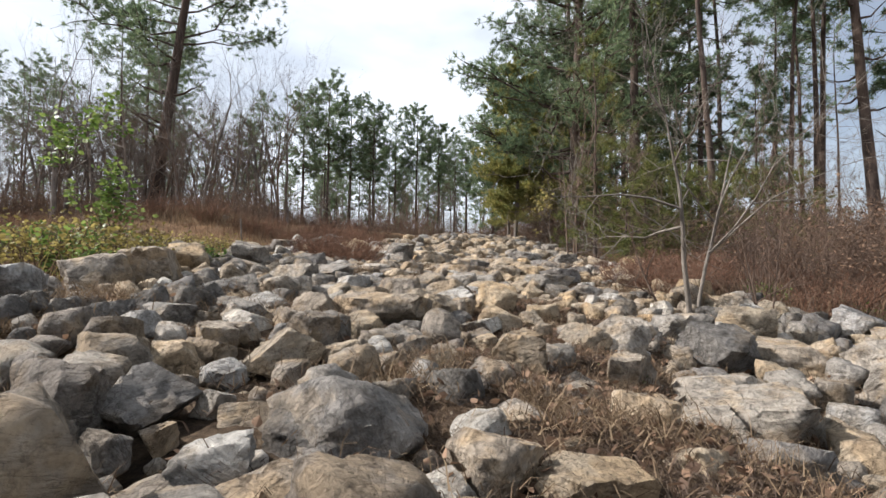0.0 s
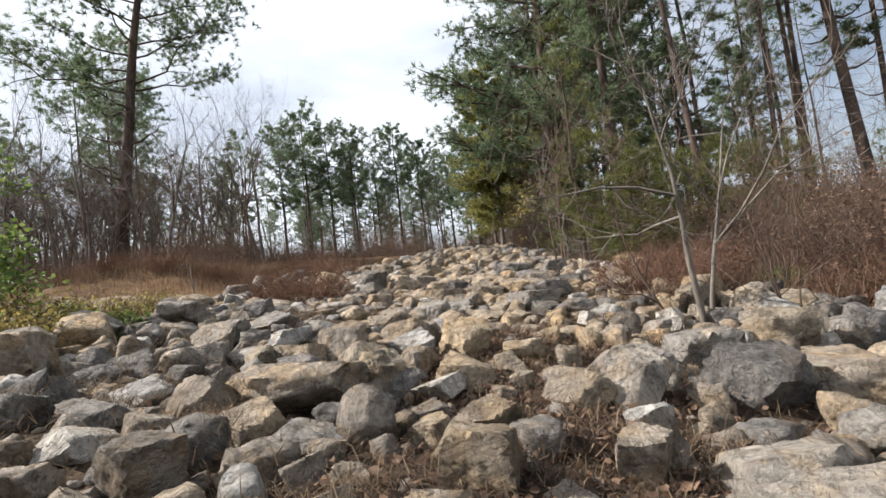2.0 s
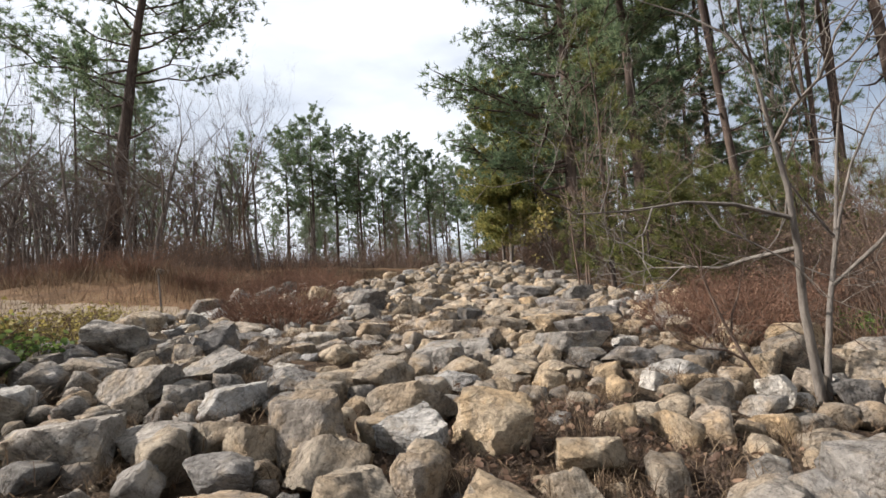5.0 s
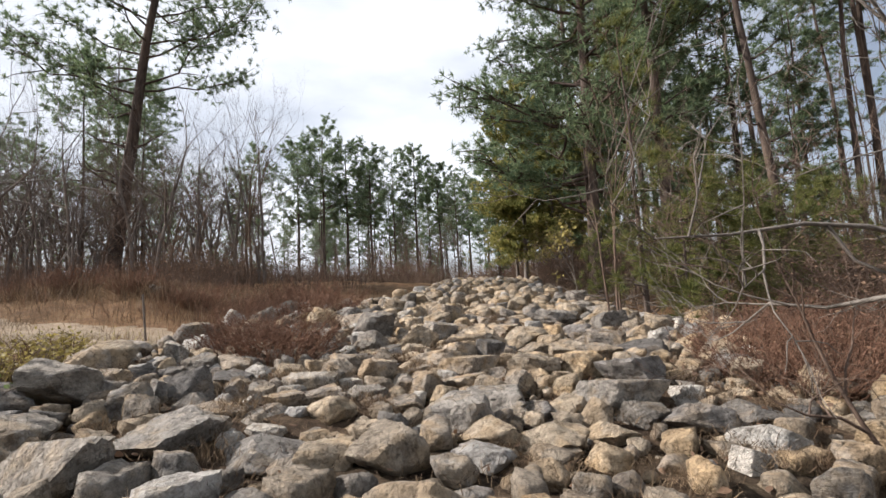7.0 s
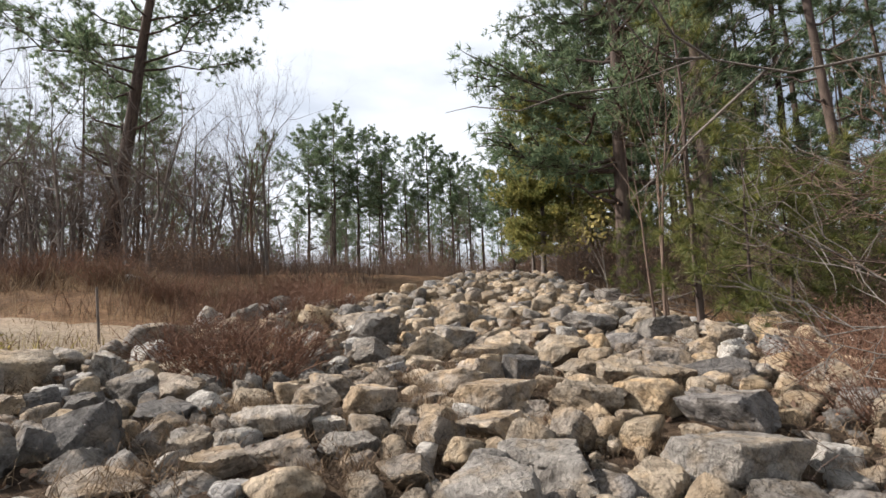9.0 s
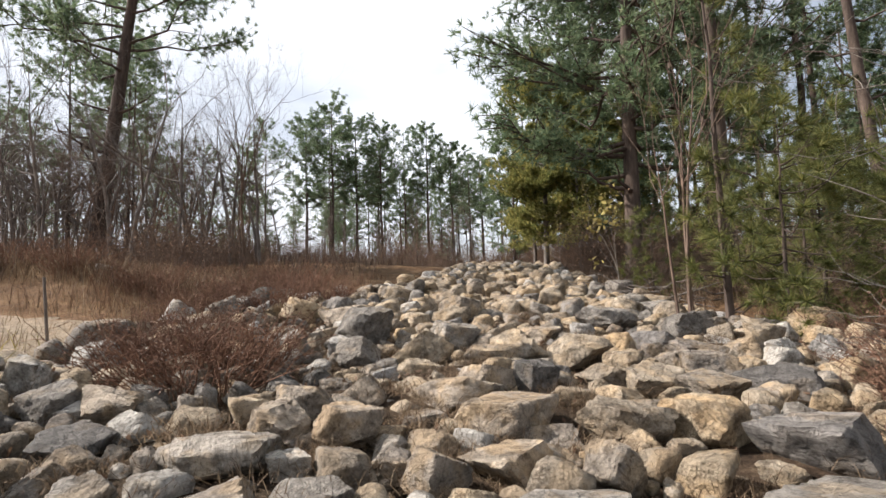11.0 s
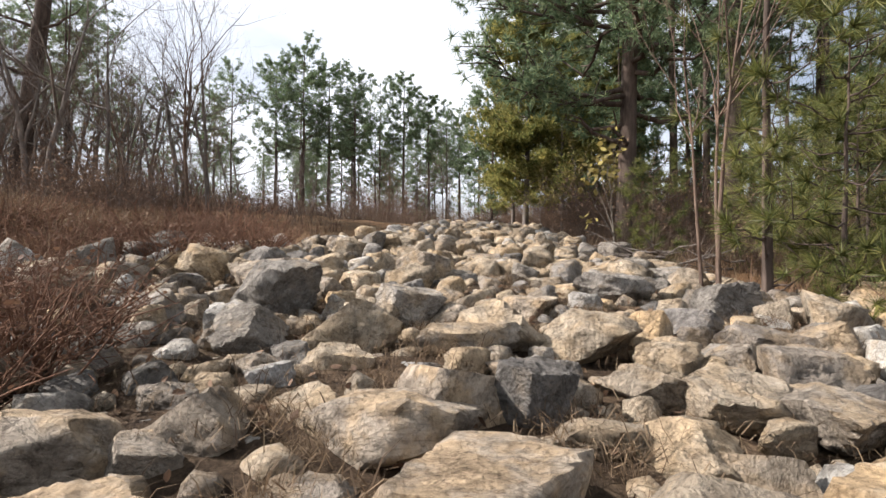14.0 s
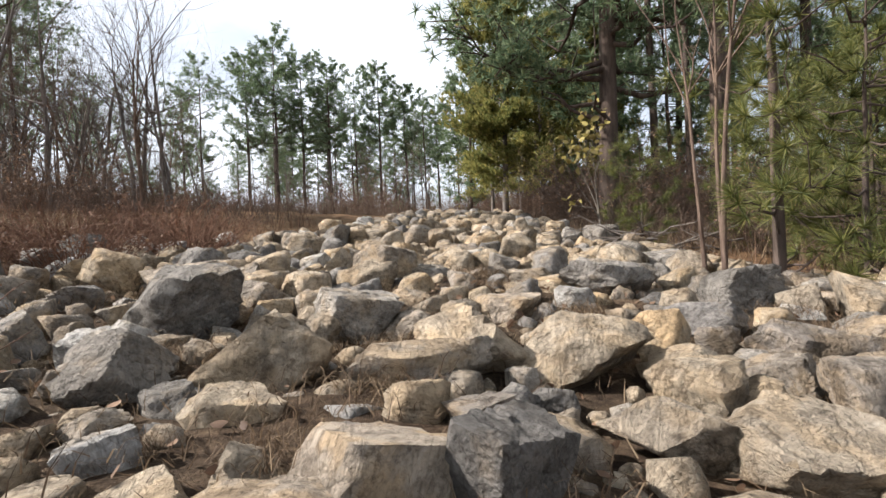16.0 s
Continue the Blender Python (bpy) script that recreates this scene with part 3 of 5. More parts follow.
ROCKS += [
    (3.25, 4.3, 0.31, 0.27, 0), (1.27, 4.56, 0.3, 0.2, 1), (-0.91, 4.6, 0.35, 0.23, 3), (3.8, 4.62, 0.26, 0.21, 3), (0.04, 4.63, 0.45, 0.26, 1),
    (3.17, 4.67, 0.27, 0.29, 0), (-1.6, 4.89, 0.49, 0.27, 0), (3.22, 4.99, 0.29, 0.3, 3), (2.32, 5.1, 0.23, 0.25, 3), (-0.81, 5.2, 0.4, 0.17, 0),
    (-0.51, 5.22, 0.34, 0.15, 1), (-0.17, 5.23, 0.44, 0.27, 1), (-1.3, 5.29, 0.54, 0.25, 0), (0.29, 5.32, 0.35, 0.16, 3), (1.67, 5.36, 0.23, 0.19, 3),
    (-2.26, 5.37, 0.43, 0.22, 0), (0.69, 5.4, 0.26, 0.12, 1), (2.87, 5.4, 0.18, 0.16, 3), (-0.6, 5.47, 0.22, 0.13, 2),
]
ROCKS += [
    (-0.92, 5.6, 0.22, 0.15, 3), (0.69, 5.61, 0.45, 0.19, 1), (-1.28, 5.66, 0.23, 0.17, 0), (0.36, 5.72, 0.4, 0.17, 1), (1.95, 5.75, 0.41, 0.19, 3),
    (-1.76, 5.75, 0.26, 0.26, 5), (1.1, 5.82, 0.3, 0.14, 1), (-1.38, 5.91, 0.38, 0.17, 5), (-0.84, 5.92, 0.16, 0.15, 3), (-0.65, 5.95, 0.37, 0.22, 1),
    (-1.05, 5.97, 0.31, 0.14, 0), (0.18, 5.99, 0.46, 0.25, 0), (-2.22, 6.07, 0.24, 0.19, 5), (1.71, 6.08, 0.48, 0.2, 0), (-1.39, 6.1, 0.18, 0.17, 0),
    (-1.6, 6.11, 0.27, 0.18, 4), (-0.99, 6.13, 0.31, 0.2, 5), (1.4, 6.15, 0.33, 0.18, 4), (2.14, 6.19, 0.44, 0.19, 4),
]
ROCKS += [
    (0.75, 6.19, 0.23, 0.15, 0), (-1.9, 6.23, 0.25, 0.24, 0), (-0.19, 6.24, 0.25, 0.15, 5), (0.95, 6.31, 0.3, 0.16, 1), (-1.75, 6.33, 0.36, 0.33, 4),
    (-1.24, 6.33, 0.2, 0.21, 0), (-0.44, 6.36, 0.19, 0.11, 5), (-0.79, 6.36, 0.41, 0.18, 5), (0.49, 6.39, 0.5, 0.21, 0), (-1.48, 6.45, 0.22, 0.19, 5),
    (1.38, 6.46, 0.68, 0.28, 0), (-0.53, 6.53, 0.33, 0.16, 0), (1.91, 6.62, 0.24, 0.18, 3), (-1.37, 6.72, 0.15, 0.09, 3), (-2.68, 6.74, 0.33, 0.18, 0),
    (-0.06, 6.75, 0.28, 0.22, 5), (-1.27, 6.75, 0.14, 0.15, 0), (-2.13, 6.76, 0.21, 0.22, 4), (-0.45, 6.77, 0.28, 0.18, 1),
]
ROCKS += [
    (-0.69, 6.81, 0.23, 0.15, 3), (-1.49, 6.83, 0.15, 0.12, 4), (-1.69, 6.85, 0.32, 0.17, 4), (0.67, 6.86, 0.27, 0.24, 5), (-0.24, 6.86, 0.15, 0.15, 5),
    (-1.01, 6.87, 0.5, 0.22, 0), (0.24, 6.91, 0.42, 0.18, 0), (1.41, 6.94, 0.2, 0.13, 1), (-2.5, 6.94, 0.25, 0.19, 4), (0.48, 7.04, 0.28, 0.13, 0),
    (-1.53, 7.06, 0.25, 0.19, 3), (-0.3, 7.07, 0.16, 0.14, 0), (1.67, 7.08, 0.6, 0.32, 0), (1.09, 7.11, 0.19, 0.17, 1), (-0.12, 7.11, 0.29, 0.16, 5),
    (-0.76, 7.12, 0.21, 0.1, 5), (-0.53, 7.19, 0.34, 0.27, 0), (-0.88, 7.2, 0.31, 0.23, 0), (0.91, 7.24, 0.28, 0.16, 1),
]
ROCKS += [
    (0.5, 7.27, 0.31, 0.17, 0), (-0.35, 7.28, 0.21, 0.14, 5), (-2.05, 7.3, 0.2, 0.15, 3), (-2.2, 7.36, 0.35, 0.23, 4), (-1.94, 7.37, 0.37, 0.22, 0),
    (1.34, 7.37, 0.48, 0.31, 2), (-0.48, 7.4, 0.13, 0.12, 0), (0.89, 7.45, 0.49, 0.27, 1), (-0.17, 7.49, 0.29, 0.14, 5), (0.28, 7.5, 0.64, 0.26, 0),
    (-0.89, 7.6, 0.38, 0.23, 0), (-1.83, 7.62, 0.19, 0.17, 0), (-0.66, 7.64, 0.22, 0.16, 0), (1.17, 7.75, 0.26, 0.15, 1), (-0.39, 7.83, 0.17, 0.09, 3),
    (-0.57, 7.85, 0.3, 0.26, 0), (0.98, 7.86, 0.38, 0.18, 1), (0.71, 7.98, 0.33, 0.16, 1), (0.01, 8.01, 0.6, 0.25, 5),
]
ROCKS += [
    (-0.82, 8.08, 0.24, 0.15, 0), (-0.32, 8.11, 0.33, 0.16, 1), (1.68, 8.16, 0.49, 0.21, 0), (0.55, 8.2, 0.32, 0.32, 4), (0.24, 8.23, 0.57, 0.26, 0),
    (2.19, 8.24, 0.52, 0.22, 4), (1.37, 8.28, 0.41, 0.23, 1), (-0.14, 8.28, 0.23, 0.2, 1), (-0.55, 8.35, 0.22, 0.18, 3), (1.09, 8.48, 0.43, 0.2, 1),
    (-0.7, 8.57, 0.23, 0.15, 5), (1.87, 8.58, 0.43, 0.3, 0), (1.44, 8.6, 0.22, 0.22, 1), (0.51, 8.61, 0.25, 0.18, 0), (1.3, 8.67, 0.31, 0.28, 1),
    (-0.32, 8.7, 0.34, 0.18, 1), (-0.59, 8.81, 0.21, 0.15, 4), (3.56, 8.83, 0.24, 0.19, 3), (0.8, 8.86, 0.2, 0.11, 4),
]
ROCKS += [
    (1.71, 8.87, 0.3, 0.23, 0), (-1.02, 8.91, 0.17, 0.16, 0), (-0.86, 8.96, 0.41, 0.3, 4), (1.43, 9, 0.36, 0.21, 1), (-1.05, 9.11, 0.24, 0.27, 3),
    (-0.32, 9.15, 0.54, 0.38, 1), (0.27, 9.18, 0.65, 0.26, 0), (1.05, 9.2, 0.56, 0.3, 1), (3.2, 9.2, 0.32, 0.34, 3), (2.07, 9.23, 0.5, 0.28, 0),
    (2.52, 9.3, 0.43, 0.28, 0), (1.45, 9.33, 0.29, 0.31, 2), (0.58, 9.35, 0.53, 0.33, 1), (-0.45, 9.35, 0.19, 0.2, 0), (-1.57, 9.36, 0.3, 0.25, 0),
    (2.91, 9.49, 0.28, 0.24, 3), (-0.21, 9.62, 0.21, 0.22, 1), (1.89, 9.75, 0.47, 0.23, 0), (0.24, 9.78, 0.28, 0.21, 0),
]
ROCKS += [
    (-1.01, 9.87, 0.57, 0.47, 4), (2.57, 9.92, 0.26, 0.16, 3), (-0.03, 9.93, 0.51, 0.33, 0), (-1.42, 9.95, 0.29, 0.18, 0), (0.84, 10.26, 0.5, 0.21, 0),
    (2.48, 10.41, 0.49, 0.33, 4), (-0.79, 10.58, 0.36, 0.24, 5), (0.17, 10.59, 0.4, 0.19, 0), (3.23, 10.6, 0.45, 0.25, 0), (2.85, 10.62, 0.36, 0.26, 0),
    (-1.38, 10.78, 0.66, 0.34, 0), (3.06, 10.87, 0.27, 0.22, 3), (1.34, 10.93, 0.36, 0.21, 2), (3.48, 10.99, 0.5, 0.22, 0), (1.75, 11, 0.73, 0.33, 0),
    (-1.09, 11.2, 0.32, 0.25, 0), (1.24, 11.25, 0.39, 0.22, 1), (2.44, 11.35, 0.3, 0.23, 4), (0.86, 11.45, 0.4, 0.2, 0),
]
ROCKS += [
    (-0.02, 11.63, 0.62, 0.41, 5), (-0.48, 11.91, 0.3, 0.33, 1), (-1.42, 12.08, 0.39, 0.28, 4), (3.02, 12.37, 0.37, 0.2, 4), (1.75, 12.6, 0.4, 0.27, 2),
    (0.79, 13.07, 0.57, 0.26, 0), (1.61, 13.83, 0.53, 0.37, 1),
]
rr = np.random.default_rng(21)
taken = []
for x, y, w, h, tone in ROCKS:
    # further up the channel the grey stone is browner
    if y > 6.6 and tone == 0 and rr.random() < 0.7:
        tone = 5
    place_rock(x, y, w, h, tone, rr)
    taken.append((x, y, w * 0.5))


class Cells:
    """Finds whether a new stone would lie too deep in others."""

    def __init__(self, size=0.6):
        self.size, self.cells = size, {}

    def put(self, x, y, rad):
        self.cells.setdefault((int(x // self.size), int(y // self.size)), []).append((x, y, rad))

    def free(self, x, y, rad, overlap):
        cx, cy = int(x // self.size), int(y // self.size)
        for i in (-1, 0, 1):
            for j in (-1, 0, 1):
                for a, b, q in self.cells.get((cx + i, cy + j), ()):
                    if (x - a) ** 2 + (y - b) ** 2 < ((rad + q) * overlap) ** 2:
                        return False
        return True


cells = Cells(0.6)
for x, y, q in taken:
    cells.put(x, y, q)
singles, joined_v, joined_f, joined_t, jn = max(0, 320 - len(ROCKS)), [], [], [], 0
fill = []
for size_lo, size_hi, tries, overlap in ((0.32, 0.55, 2500, 0.80), (0.2, 0.34, 14000, 0.70), (0.08, 0.2, 16000, 0.68), (0.035, 0.09, 3500, 0.8), (0.022, 0.075, 5000, 0.8)):
    for _ in range(tries):
        y = -1.2 + (33.0 if size_lo > 0.03 else 12.0) * rr.random() ** 1.25
        le, re_ = float(left_edge(y)), float(right_edge(y))
        x = rr.uniform(le - 0.15, re_ + 0.15)
        w = rr.uniform(size_lo, size_hi)
        if (y > 14 and w < 0.16) or (y > 7 and 0.035 < w < 0.07 and size_lo > 0.03):
            continue
        # a strip of bare soil with fewer stones runs along the middle near the start, and weeds stand at the sides
        if 0.5 < y < 4.4 and 0.15 < x < 1.35 and w > 0.12 and rr.random() < 0.8:
            continue
        # where the large stones are known singly, only small ones fill the gaps between them
        known = 0.7 < y < 10.8 and -2.3 < x < 2.6
        if known and w > 0.29:
            continue
        if cells.free(x, y, w * 0.5, 0.8 if known and w > 0.07 else overlap):
            cells.put(x, y, w * 0.5)
            fill.append((x, y, w))
# the channel goes on behind the start
back = np.random.default_rng(33)
tail = []
for size_lo, size_hi, tries in ((0.28, 0.5, 900), (0.12, 0.28, 3000)):
    for _ in range(tries):
        y = back.uniform(-6.0, -1.1)
        x, w = back.uniform(float(left_edge(y)) - 0.1, float(right_edge(y)) + 0.1), back.uniform(size_lo, size_hi)
        if cells.free(x, y, w * 0.5, 0.75):
            cells.put(x, y, w * 0.5)
            tail.append((x, y, w))
fill += tail
for x, y, w in fill:
    mid = 0.5 + 1.6 * math.exp(-((x - 0.9 - 0.02 * y) / 1.3) ** 2)
    warm = min(1.0, max(0.25, (y - 1.0) / 5.0))
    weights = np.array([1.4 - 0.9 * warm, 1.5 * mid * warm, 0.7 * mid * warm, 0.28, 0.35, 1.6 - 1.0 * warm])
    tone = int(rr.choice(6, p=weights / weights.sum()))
    if y < 2.5 and tone == 2:
        tone = 5
    h = w * rr.uniform(0.6, 0.95)
    if singles > 0 and w > 0.24 and y < 8:
        place_rock(x, y, w, h, tone, rr)
        singles -= 1
        continue
    v, f = (ROCK_TINY if w < 0.08 else ROCK_SMALL if w < 0.2 or y > 18 else ROCK_COARSE)[int(rr.integers(10))]
    m = np.array(pose(x, y, float(base_z(x, y)) + h * 0.3, rr.uniform(-15, 15), rr.uniform(-15, 15), rr.uniform(0, 360)).to_3x3())
    q = (v * np.array([w, w * 0.82, h])) @ m.T + np.array([x, y, float(base_z(x, y)) + h * 0.32])
    joined_v.append(q)
    joined_f.append(f + jn)
    joined_t.append(np.full(len(f), tone))
    jn += len(q)
rest = mesh_of("loose_stones", np.concatenate(joined_v), np.concatenate(joined_f), None, True)
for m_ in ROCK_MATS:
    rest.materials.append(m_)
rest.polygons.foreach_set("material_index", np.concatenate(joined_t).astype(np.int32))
tagged(new("loose_stones", rest), "grey, tan and pale broken stones filling the channel", "stones", kind="stuff")


# ---- plants ----
def pine(height, trunk_r, lo, reach, seed, limbs=26, subs=5, tufts=4, per=10, blade=(0.34, 0.045), mat=None, lean=(0.0, 0.0), bark_mat=None, dead=5, sag=0.15, low=0.4, fan=1.15, ball=0.16, stout=1.0):
    """A pine at the origin: a Base empty with its trunk, limbs and crown of needle tufts."""
    r = np.random.default_rng(seed)
    top = new("pine_tree")
    tr, br = Tubes(), Tubes()
    k = 14
    t = np.linspace(0, 1, k)
    wob = np.cumsum(r.normal(size=(k, 2)) * 0.012 * height / 4, axis=0)
    wob -= wob[0]
    spine = np.stack([wob[:, 0] * t + lean[0] * height * t, wob[:, 1] * t + lean[1] * height * t, height * t - 0.3], axis=1)
    tr.add(spine, trunk_r * (1.0 - 0.86 * t) * (1 + 0.35 * np.exp(-t * 25)), 9)
    cen, axs = [], []

    def at(u):
        return np.array([np.interp(u, t, spine[:, c]) for c in range(3)])

    for i in range(limbs + dead):
        is_dead = i >= limbs
        u = lo + (0.985 - lo) * ((i + r.random()) / limbs) if not is_dead else r.uniform(lo * 0.45, lo)
        prof = (u - lo) / (1 - lo)
        ln = reach * (low + 3.0 * (0.85 - low) * prof) if prof < 0.33 else reach * 0.87 * math.sqrt(max(0.02, 1.06 - prof ** 1.7))
        ln = reach * 0.3 if is_dead else ln * r.uniform(0.65, 1.15)
        ln = max(ln, 0.05 * reach)
        a = r.uniform(0, 2 * np.pi)
        rise = r.uniform(-0.1, 0.35) + 0.5 * max(prof, 0)
        s = np.linspace(0, 1, 6)
        p0 = at(u)
        out = np.array([math.cos(a), math.sin(a), 0])
        pts = p0 + ln * s[:, None] * out + np.array([0, 0, 1.0]) * (ln * (rise * s - sag * np.sin(s * np.pi) + 0.18 * s ** 2))[:, None]
        pts[1:] += r.normal(size=(5, 3)) * 0.035 * ln
        r0 = max(trunk_r * (1 - 0.86 * u) * 0.38 * stout, 0.012)
        br.add(pts, r0 * (1 - 0.85 * s), 5)
        if is_dead:
            continue
        for j in range(subs):
            q = r.uniform(0.22, 1.0) if j else 1.0
            b0 = np.array([np.interp(q, s, pts[:, c]) for c in range(3)])
            sd = unit(out * 0.9 + r.normal(size=3) * np.array([0.75, 0.75, 0.35]) + np.array([0, 0, 0.25]))
            sl = ln * r.uniform(0.16, 0.36) * (1.25 - 0.5 * q) + 0.1
            b1 = b0 + sd * sl
            br.add(np.stack([b0, (b0 + b1) / 2 + r.normal(size=3) * 0.04 * sl, b1]), [r0 * 0.35, r0 * 0.25, r0 * 0.1], 4)
            for g in range(tufts):
                w = (g + 1) / tufts
                cen.append(b0 + (b1 - b0) * w + r.normal(size=3) * ball * min(sl, 1.2))
                axs.append(sd + np.array([0, 0, 0.35]))
    part("trunk", tr.mesh("trunk", bark_mat or M_PINEBARK), top)
    part("branchwork", br.mesh("branchwork", bark_mat or M_PINEBARK), top, kind="stuff")
    v, f = needle_tris(np.array(cen), np.array(axs), per, blade[0], blade[1], fan, r)
    part("crown", mesh_of("crown", v, f, mat or M_NEEDLE), top, "green needle tufts", "stuff")
    return top


def cedar(height, reach, seed, mat, count=5200):
    """A dense evergreen, clothed to the ground with short sprays of uneven length."""
    r = np.random.default_rng(seed)
    top = new("cedar_tree")
    tb = Tubes()
    s = np.linspace(0, 1, 8)
    tb.add(np.stack([0.1 * np.sin(s * 3), 0.08 * np.cos(s * 4), height * s - 0.2], axis=1), 0.14 * (1 - 0.9 * s), 7)
    cen, axs = [], []
    n_l = 78
    for i in range(n_l):
        u = 0.15 + 0.83 * (i + r.random()) / n_l
        ln = reach * min(1.0, 1.12 * (1 - u) ** 0.55) * r.uniform(0.4, 1.3)
        a = r.uniform(0, 2 * np.pi)
        d = unit(np.array([math.cos(a), math.sin(a), r.uniform(0.15, 0.7)]))
        p0 = np.array([0, 0, height * u])
        tb.add(np.stack([p0, p0 + d * ln * 0.55, p0 + d * ln]), [0.03, 0.018, 0.006], 4)
        m = count // n_l
        q = r.uniform(0.25, 1.05, m)
        cen.append(p0 + d * ln * q[:, None] + r.normal(size=(m, 3)) * np.array([0.11, 0.11, 0.075]) * ln)
        axs.append(np.repeat(d[None], m, axis=0) + np.array([0, 0, 0.5]))
    part("trunk", tb.mesh("trunk", M_GREYBARK), top)
    v, f = needle_tris(np.concatenate(cen), np.concatenate(axs), 6, 0.26, 0.06, 0.55, r)
    part("crown", mesh_of("crown", v, f, mat), top, "short evergreen sprays", "stuff")
    return top


def bare_tree(name, height, radius, seed, mat, levels=4, lean=(0, 0), spread=0.55, forks=4, stems=1, leaves=0, leaf_mat=None, leaf_size=0.07, first=0.3, up=0.15, crook=0.13):
    """A leafless tree or sapling grown by forking, with or without a few leaves."""
    r = np.random.default_rng(seed)
    top = new(name)
    trunks, tb = [], Tubes()
    tips = []

    def grow(p, d, ln, rad, level):
        k = 7 if level == 0 else 5
        pts = [p]
        dd = d
        for i in range(k - 1):
            dd = unit(dd + r.normal(size=3) * (0.06 if level == 0 else crook) + np.array([0, 0, 0.05]))
            pts.append(pts[-1] + dd * ln / (k - 1))
        pts = np.array(pts)
        s = np.linspace(0, 1, k)
        if level == 0:
            stem = Tubes()
            stem.add(pts, rad * (1 - 0.72 * s), 7)
            trunks.append(stem)
        else:
            tb.add(pts, rad * (1 - 0.72 * s), 4)
        if level == levels:
            tips.append(pts[-1])
            tips.append(pts[2])
            return
        for i in range(forks + (2 if level == 0 else 0)):
            q = r.uniform(first if level == 0 else 0.3, 1.0) if i else 1.0
            b = np.array([np.interp(q, s, pts[:, c]) for c in range(3)])
            nd = unit(dd + spread * r.normal(size=3) * (1.2 if i else 0.4) + np.array([0, 0, up]))
            grow(b, nd, ln * r.uniform(0.4, 0.7), rad * (1 - 0.72 * q) * 0.72 + 0.0012, level + 1)

    for i in range(stems):
        a = 2 * np.pi * (i + r.random()) / stems
        fan = 0.0 if stems == 1 else 0.28
        d0 = unit(np.array([lean[0] + fan * math.cos(a), lean[1] + fan * math.sin(a), 1.0]))
        grow(np.array([0.04 * math.cos(a) * (stems > 1), 0.04 * math.sin(a) * (stems > 1), -0.1]), d0, height * r.uniform(0.5, 0.62), radius * (1 if i == 0 else 0.7), 0)
    for stem in trunks:
        part("stem" if stems > 1 else "trunk", stem.mesh("stem", mat), top)
    part("branchwork", tb.mesh("branchwork", mat), top, kind="stuff")
    if leaves:
        tp = np.array(tips)
        c = tp[r.integers(len(tp), size=leaves)] + r.normal(size=(leaves, 3)) * 0.06
        v, f = leaf_quads(c, leaf_size, r)
        part("foliage", mesh_of("foliage", v, f, leaf_mat), top, "sparse leaves", "stuff")
    return top


def shrub(name, height, reach, seed, mat, leaf_mat, stems=60, leaves=500, leaf_size=0.05):
    """A tangle of thin stems with dry leaves."""
    r = np.random.default_rng(seed)
    top = new(name)
    tb = Tubes()
    ends = []
    for i in range(stems):
        a, q = r.uniform(0, 2 * np.pi), r.random() ** 0.5
        p = np.array([math.cos(a) * q * reach * 0.6, math.sin(a) * q * reach * 0.6, -0.06])
        d = unit(np.array([math.cos(a) * q * 0.6, math.sin(a) * q * 0.6, 1.0]) + r.normal(size=3) * 0.22)
        ln = height * r.uniform(0.5, 1.15)
        pts = np.array([p + d * ln * s + np.array([math.cos(a), math.sin(a), -0.5]) * 0.22 * ln * s ** 2 for s in (0, 0.35, 0.7, 1.0)])
        pts[1:] += r.normal(size=(3, 3)) * 0.03
        tb.add(pts, 0.005 * np.array([1.3, 1, 0.7, 0.3]), 4)
        for j in range(4):
            b = pts[1] + (pts[3] - pts[1]) * r.random()
            e = b + unit(r.normal(size=3) + np.array([0, 0, 0.6])) * ln * r.uniform(0.12, 0.3)
            tb.add(np.stack([b, (b + e) / 2 + r.normal(size=3) * 0.01, e]), [0.0035, 0.0025, 0.001], 3)
            ends += [e, (b + e) / 2]
    part("twig_tangle", tb.mesh("twig_tangle", mat), top, kind="stuff")
    e = np.array(ends)
    c = e[r.integers(len(e), size=leaves)] + r.normal(size=(leaves, 3)) * 0.04
    v, f = leaf_quads(c, leaf_size, r)
    part("foliage", mesh_of("foliage", v, f, leaf_mat), top, "dry leaves", "stuff")
    return top


def stand(ob, x, y, turn=0.0, scale=1.0, sink=0.0):
    ob.matrix_world = pose(x, y, float(ground_z(x, y)) - sink, 0, 0, turn) @ Matrix.Scale(scale, 4)
    return ob


def repeat(ob, x, y, turn, scale):
    c = copy_thing(ob, pose(x, y, float(ground_z(x, y)), 0, 0, turn))
    c.scale = (scale, scale, scale)
    return c


# the two large pines over the channel's far side
big = tagged(stand(pine(23, 0.26, 0.2, 5.2, 1, limbs=64, subs=9, tufts=6, per=14, blade=(0.26, 0.045), low=0.8), 7.4, 31.0, 40), "tall pine with dense dark green crown and low limbs", "pine tree", "pines")
big2 = tagged(stand(pine(19, 0.23, 0.18, 4.9, 2, limbs=88, subs=12, tufts=7, per=16, blade=(0.26, 0.032), low=0.75, sag=0.1, stout=1.05, lean=(0.015, 0)), 4.6, 18.4, 0), "tall pine with dark trunk and thick spreading limbs beside the channel", "pine tree", "pines")
hang = tagged(stand(pine(17, 0.19, 0.5, 3.8, 12, limbs=26, subs=7, tufts=4, per=14, blade=(0.26, 0.026), mat=M_NEEDLE_SUN, low=0.8, sag=0.3), 6.3, 16.9, 0), "pine with yellow-green boughs hanging low over the bank", "pine tree", "pines")
